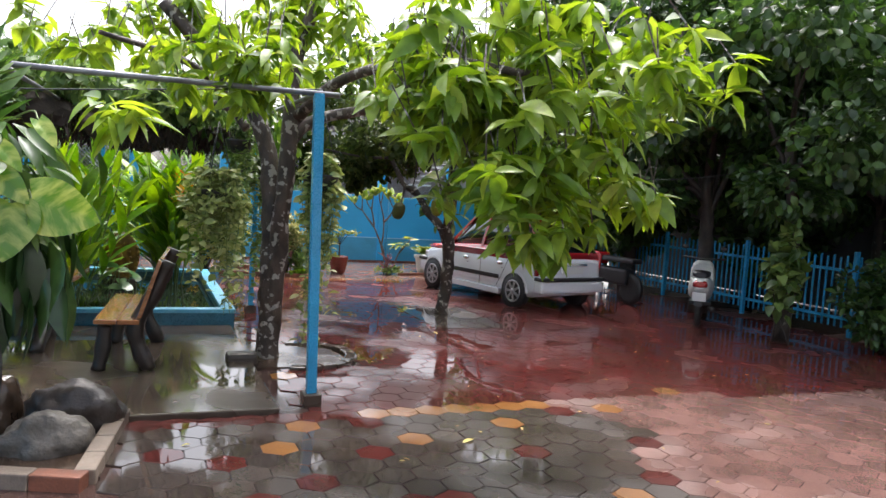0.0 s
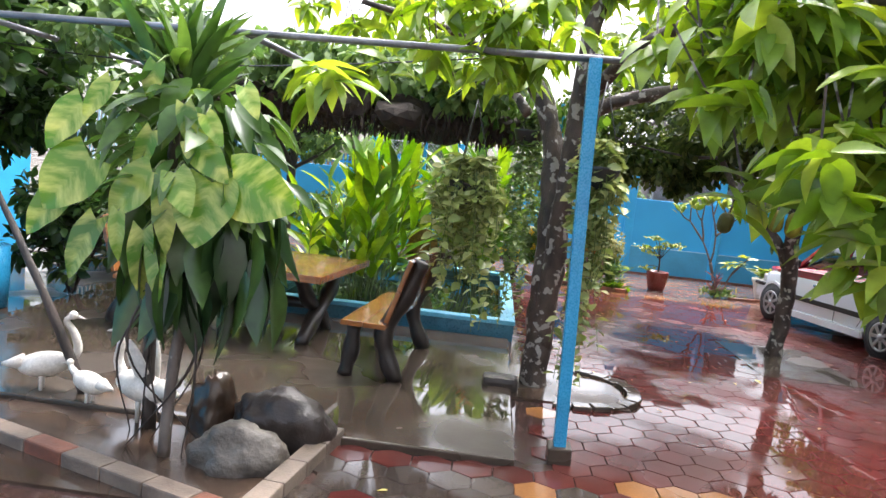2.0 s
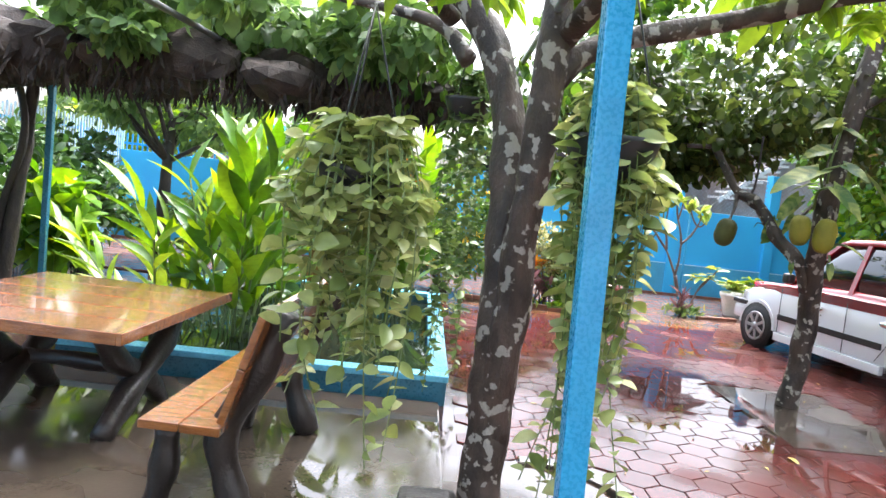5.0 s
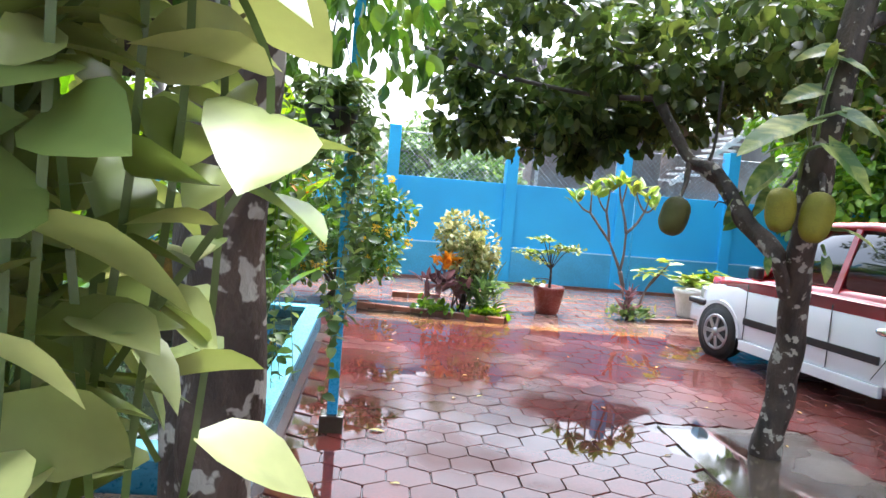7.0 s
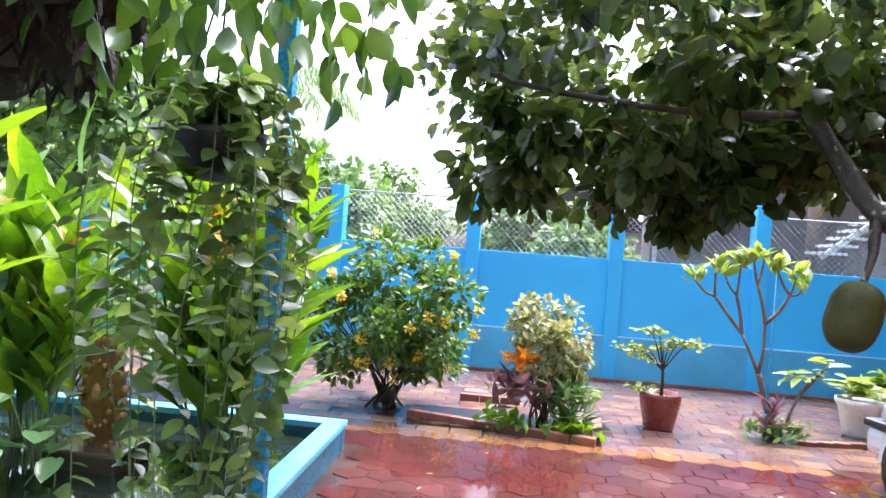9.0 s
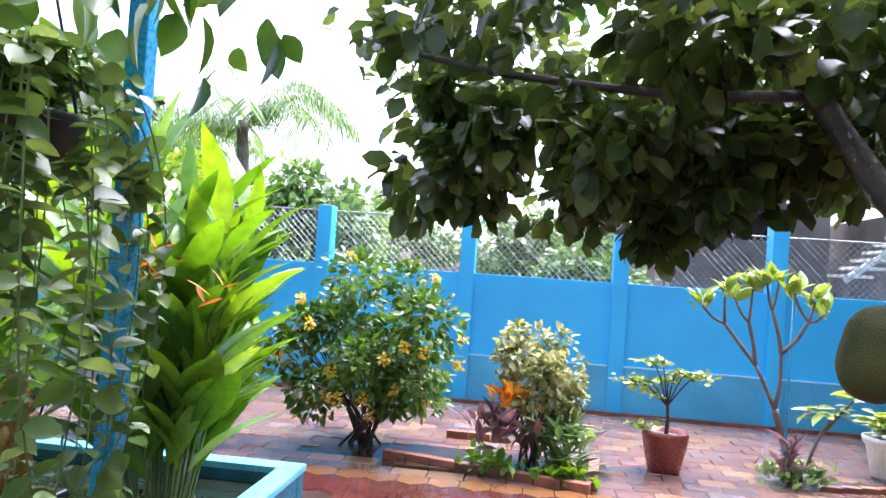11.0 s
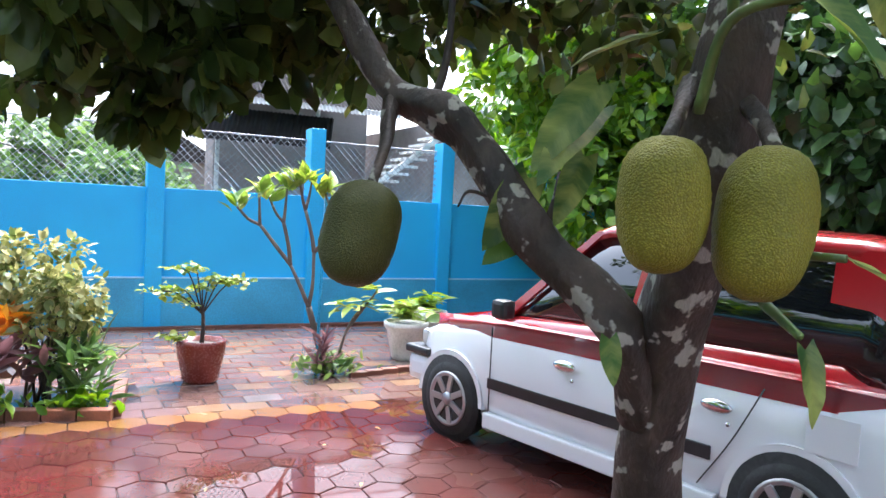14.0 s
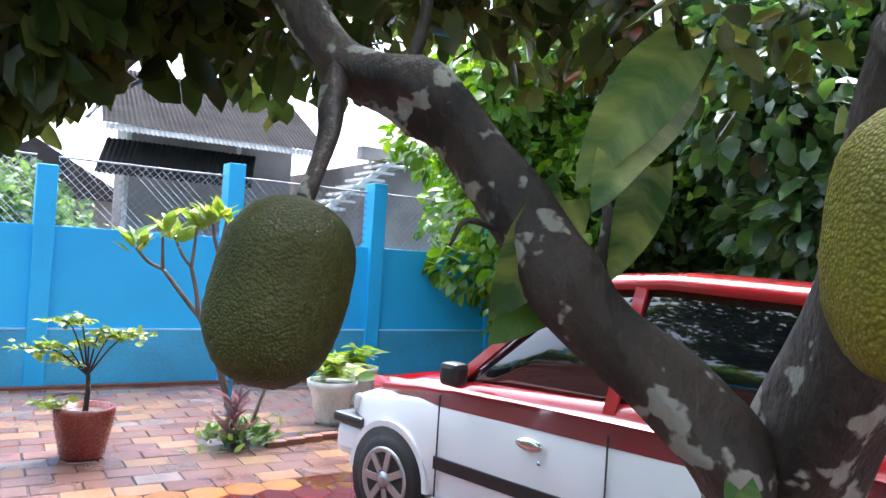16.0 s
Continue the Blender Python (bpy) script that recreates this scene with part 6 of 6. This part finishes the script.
    part("tail_lamp", loft([[(s * (0.655 + dx), -1.69 - 0.02 * k + 0.09 * k * 0, z) for dx in (0.0, 0.055)] + [(s * (0.655 + dx), -1.60, z) for dx in (0.06, 0.0)] for k, z in enumerate((0.58, 0.75, 0.95))]), LAMP_RED, car, "red tail lamp")
    part("head_lamp", boxed(s * 0.50 - 0.13, s * 0.50 + 0.13, 1.60, 1.69, 0.56, 0.68, 0.03), LAMP_CLEAR, car, "clear head lamp")
part("rear_bumper", boxed(-0.72, 0.72, -1.80, -1.6, 0.30, 0.50, 0.05), CAR_WHITE, car)
part("bumper_strip", boxed(-0.73, 0.73, -1.815, -1.62, 0.50, 0.56, 0.02), TRIM, car, "black bumper strip")
part("front_bumper", boxed(-0.70, 0.70, 1.52, 1.76, 0.30, 0.50, 0.06), CAR_WHITE, car)
part("bumper_strip", boxed(-0.715, 0.715, 1.50, 1.775, 0.50, 0.56, 0.02), TRIM, car, "black bumper strip")
part("number_plate", boxed(-0.24, 0.24, -1.765, -1.745, 0.62, 0.74, 0.004), PLATE, car, "grey number plate")
part("tail_trim", boxed(-0.32, 0.32, -1.765, -1.742, 0.755, 0.79, 0.004), CHROME, car)
part("fuel_flap", boxed(-0.7565, -0.752, -1.42, -1.20, 0.60, 0.78, 0.002), CAR_WHITE, car)
part("spoiler", boxed(-0.5, 0.5, -1.62, -1.45, 1.46, 1.50, 0.015), CAR_RED, car)
for sx in (-0.3, 0.25):
    part("wiper", boxed(sx, sx + 0.42, 0.80, 0.815, 0.905, 0.92, m=pose(0, 0, 0)), TRIM, car)


# ---- scooter and bicycle in the shade ----
sc = thing("motor_scooter", "cream and red motor scooter parked facing away in the shade", "scooter", pose(7.78, 2.95, 0, 0, 0, -43))
for y in (-0.55, 0.6):
    w = part("wheel", lathe([(0.15, -0.045), (0.23, -0.045), (0.25, -0.015), (0.25, 0.015), (0.23, 0.045), (0.15, 0.045)], 24), RUBBER, sc)
    w.matrix_local = pose(0, y, 0.25, 0, 90, 0)
    part("rim", lathe([(0.03, -0.03), (0.15, -0.02), (0.15, 0.02), (0.03, 0.03)], 16), ALLOY, w)


def shell(rings):
    """A rounded fairing through (y, half width, low, high) stations."""
    return loft([[(math.copysign(abs(math.cos(a)) ** 0.7, math.cos(a)) * hw, y, (z0 + z1) / 2 + math.copysign(abs(math.sin(a)) ** 0.7, math.sin(a)) * (z1 - z0) / 2) for a in [k * math.pi / 8 for k in range(16)]] for y, hw, z0, z1 in rings])


part("tail", shell([(-0.82, 0.06, 0.62, 0.74), (-0.76, 0.12, 0.56, 0.78), (-0.55, 0.16, 0.46, 0.8), (-0.2, 0.19, 0.38, 0.78), (0.05, 0.15, 0.36, 0.7)]), WHITE_POT, sc, "cream tail fairing")
part("seat", shell([(-0.72, 0.08, 0.78, 0.86), (-0.6, 0.13, 0.77, 0.89), (-0.2, 0.14, 0.75, 0.87), (0.08, 0.1, 0.7, 0.82)]), TRIM, sc, "black seat")
part("tail_lamp", shell([(-0.84, 0.07, 0.66, 0.72), (-0.8, 0.11, 0.63, 0.75), (-0.74, 0.1, 0.64, 0.74)]), LAMP_RED, sc, "red tail lamp")
part("number_plate", boxed(-0.1, 0.1, -0.85, -0.84, 0.44, 0.57, 0.003), PLATE, sc)
part("mudguard", shell([(-0.86, 0.06, 0.36, 0.42), (-0.7, 0.08, 0.46, 0.54), (-0.5, 0.08, 0.48, 0.56)]), TRIM, sc)
part("floor_board", boxed(-0.17, 0.17, 0.0, 0.45, 0.28, 0.34, 0.02), TRIM, sc)
part("front_shield", shell([(0.4, 0.17, 0.32, 0.95), (0.46, 0.2, 0.3, 1.0), (0.54, 0.12, 0.4, 0.96)]), WHITE_POT, sc)
part("front_mudguard", shell([(0.42, 0.06, 0.44, 0.52), (0.62, 0.07, 0.5, 0.56), (0.8, 0.05, 0.4, 0.48)]), WHITE_POT, sc)
part("handlebar", tube_mesh("handlebar", [(-0.34, 0.38, 1.03), (0, 0.45, 1.0), (0.34, 0.38, 1.03)], [0.018] * 3, TRIM, 8), parent=sc)
part("exhaust", tube_mesh("exhaust", [(0.16, 0.0, 0.26), (0.18, -0.3, 0.27), (0.19, -0.75, 0.33)], [0.025, 0.045, 0.045], TRIM, 10), parent=sc)
for q in (-1, 1):
    part("mirror", shell([(0.35, 0.03, 1.18, 1.22), (0.36, 0.05, 1.16, 1.24), (0.38, 0.04, 1.17, 1.23)]), TRIM, sc).location = (q * 0.3, 0, 0)
    part("mirror_stalk", tube_mesh("mirror_stalk", [(q * 0.24, 0.4, 1.03), (q * 0.3, 0.37, 1.18)], [0.006, 0.006], TRIM, 6), parent=sc)
mb = thing("motorcycle", "dark motorcycle standing beside the car in shade", "motorcycle", pose(7.6, 5.3, 0, 0, 0, 10))
for y in (-0.62, 0.66):
    w = part("wheel", lathe([(0.2, -0.045), (0.28, -0.035), (0.29, 0), (0.28, 0.035), (0.2, 0.045)], 24), RUBBER, mb)
    w.matrix_local = pose(0, y, 0.29, 0, 90, 0)
part("frame", boxed(-0.12, 0.12, -0.6, 0.4, 0.35, 0.65, 0.05), TRIM, mb)
part("seat", boxed(-0.13, 0.13, -0.75, 0.1, 0.76, 0.85, 0.03), TRIM, mb)
part("tank", boxed(-0.15, 0.15, 0.08, 0.5, 0.68, 0.92, 0.06), CAR_RED, mb)
part("fork", tube_mesh("fork", [(0, 0.66, 0.29), (0, 0.46, 1.0)], [0.03, 0.03], CHROME, 8), parent=mb)
part("handlebar", tube_mesh("handlebar", [(-0.36, 0.36, 1.08), (0, 0.45, 1.02), (0.36, 0.36, 1.08)], [0.018] * 3, TRIM, 8), parent=mb)
cab = thing("overhead_cable", "thin dark cable hanging between the trees", "cable", pose(0, 0, 0))
part("wire", tube_mesh("wire", curve_pts([(3.6, 3.4, 2.6), (6.0, 2.6, 2.2), (8.0, 1.5, 2.5)], 8), [0.006] * 17, TRIM, 5), parent=cab)
part("wire", tube_mesh("wire", curve_pts([(-6, 1.5, 2.6), (-2.5, 0.5, 2.35), (0.7, -0.5, 2.55)], 8), [0.006] * 17, TRIM, 5), parent=cab)

# ---- fallen leaves ----
fl = np.random.default_rng(131)
bmx = []
for i in range(110):
    x, y = fl.uniform(-1.0, 6.5), fl.uniform(-4.5, 7.5)
    if x < 0.9 and y > -0.8 or 2.8 < y < 7 and x < 0.6:
        continue
    bmx.append((x, y))
leafb = leaf_mesh("fallen_leaf", blade("lance", 0.12), [(0, 0, 0.006)], [(0, 1, 0.02)], [1.0], L_FALLEN, fl, 0.02)
for x, y in bmx:
    o = new("fallen_leaf", leafb)
    s = fl.choice((0.035, 0.05, 0.06, 0.12), p=(0.4, 0.3, 0.2, 0.1))
    o.matrix_world = pose(x, y, 0.008, 0, 0, fl.uniform(0, 360)) @ Matrix.Scale(float(s), 4)
    tagged(o, "yellowed fallen leaf lying on wet pavers", "leaf", "fallen leaves")

# ---- hexagonal pavers and patio tiles ----
HP = 0.245
RAD = HP / math.sqrt(3)
hexr = random.Random(5)


def hex_ring(r, z):
    return [(r * math.cos(math.radians(60 * k + 30)), r * math.sin(math.radians(60 * k + 30)), z) for k in range(6)]


def hex_data(name, mat):
    v = hex_ring(RAD * 0.978, -0.03) + hex_ring(RAD * 0.978, -0.001) + hex_ring(RAD * 0.95, 0.003)
    f = [tuple(range(12, 18))]
    for q in (0, 6):
        f += [(q + k, q + (k + 1) % 6, q + 6 + (k + 1) % 6, q + 6 + k) for k in range(6)]
    return mesh_of(name, v, f, mat)


hexes = {k: hex_data("hexagonal_paver", m) for k, m in (("red", HEX_RED), ("grey", HEX_GREY), ("pink", HEX_PINK), ("orange", HEX_ORANGE))}
rest = {k: [] for k in hexes}
count = 0
HEX_SPOTS = ((0.25, -1.44), (1.25, -1.43), (2.26, -1.27), (3.36, -2.41), (2.34, -2.69), (3.29, -1.06), (4.15, -0.58), (0.73, 0.46), (0.55, -0.96))
row = 0
y = -6.8
while y < 7.66:
    x = -3.0 + (HP / 2 if row % 2 else 0)
    while x < 9.3:
        inside = (x < 0.62 and -0.85 < y < 7.2) or (x < -0.75 and -2.2 + 0.38 * (-0.85 - x) < y < 0) or (0.3 < x < 1.45 and 0.65 < y < 1.8) or (3.05 < x < 4.2 and 2.55 < y < 4.35) or (x < -0.9 and -2.4 < y)
        if not inside:
            kind = "red"
            if abs(y + 0.78) < RAD * 0.75 and 1.1 < x < 2.75 or y > 7.66 - RAD * 1.5 and x < 4.4:
                kind = "orange"
            elif any((x - a) ** 2 + (y - b) ** 2 < 0.015 for a, b in HEX_SPOTS):
                kind = "orange"
            elif y < -0.9 and x < 2.9 + 0.25 * math.sin(y * 3) and y < -0.9 + 0.1 * x:
                kind = "grey" if hexr.random() < 0.93 else "red"
            elif y < -0.7 - 0.25 * (x - 2.5) * 0.3 and x >= 2.9 + 0.25 * math.sin(y * 3):
                kind = "pink"
            dz, tx, ty = hexr.uniform(-0.002, 0.002), hexr.uniform(-0.25, 0.25), hexr.uniform(-0.25, 0.25)
            if count < 300 and 0.6 < x < 3.6 and -2.2 < y < 4.6 and (kind != "red" or y > -0.7):
                o = new("hexagonal_paver", hexes[kind])
                o.parent = court
                o.matrix_world = pose(x, y, dz, tx, ty, 0)
                count += 1
            else:
                rest[kind].append((x, y, dz, tx, ty))
        x += HP
    y += RAD * 1.5
    row += 1
for kind, spots in rest.items():
    base = hexes[kind]
    tv = np.array([v.co for v in base.vertices])
    tf = [tuple(p.vertices) for p in base.polygons]
    vs, fs = [], []
    for x, y, dz, tx, ty in spots:
        o = len(vs)
        w = tv.copy()
        w[:, 2] += dz + w[:, 1] * math.radians(tx) - w[:, 0] * math.radians(ty)
        vs += (w + (x, y, 0)).tolist()
        fs += [tuple(i + o for i in f) for f in tf]
    ob = part("hexagonal_pavers", mesh_of("hexagonal_pavers", vs, fs, base.materials[0]), parent=court)
    tagged(ob, kind="stuff")


def tile_data(name, mat, w, d):
    return mesh_of(name, [(x * s, y * s2, z) for z, k in ((-0.03, 0.0), (-0.002, 0.0), (0.003, 0.004)) for x, y, s, s2 in ((-1, -1, w / 2 - k, d / 2 - k), (1, -1, w / 2 - k, d / 2 - k), (1, 1, w / 2 - k, d / 2 - k), (-1, 1, w / 2 - k, d / 2 - k))],
                   [(8, 9, 10, 11)] + [(q + k, q + (k + 1) % 4, q + 4 + (k + 1) % 4, q + 4 + k) for q in (0, 4) for k in range(4)], mat)


TW, TD = 0.30, 0.20
tiles = {k: tile_data("patio_tile", m, TW - 0.01, TD - 0.01) for k, m in (("r", TILE_RED), ("t", TILE_TAN), ("g", TILE_GREY))}
rest = {k: [] for k in tiles}
count = 0
y, row = 7.83, 0
while y < 11.25:
    x = -5.8 + (TW / 2 if row % 2 else 0)
    while x < 9.2:
        if not (0.8 < x < 2.65 and 7.9 < y < 8.75) and not (0.1 < x < 0.9 and 8.2 < y < 8.8):
            u = hexr.random()
            band = (int(math.floor((x + 0.35 * row) / 0.9)) + row) % 3
            kind = "r" if u < 0.5 + 0.2 * (band == 0) else ("t" if u < 0.88 else "g")
            dz = hexr.uniform(-0.003, 0.003)
            if count < 300 and 0.4 < x < 6 and y < 10.2:
                o = new("patio_tile", tiles[kind])
                o.parent = patio
                o.matrix_world = pose(x, y, dz, hexr.uniform(-0.5, 0.5), hexr.uniform(-0.5, 0.5), 0)
                count += 1
            else:
                rest[kind].append((x, y, dz))
        x += TW
    y += TD
    row += 1
for kind, spots in rest.items():
    base = tiles[kind]
    tv = np.array([v.co for v in base.vertices])
    tf = [tuple(p.vertices) for p in base.polygons]
    vs, fs = [], []
    for s in spots:
        o = len(vs)
        vs += (tv + s).tolist()
        fs += [tuple(i + o for i in f) for f in tf]
    tagged(part("patio_tiles", mesh_of("patio_tiles", vs, fs, base.materials[0]), parent=patio), kind="stuff")
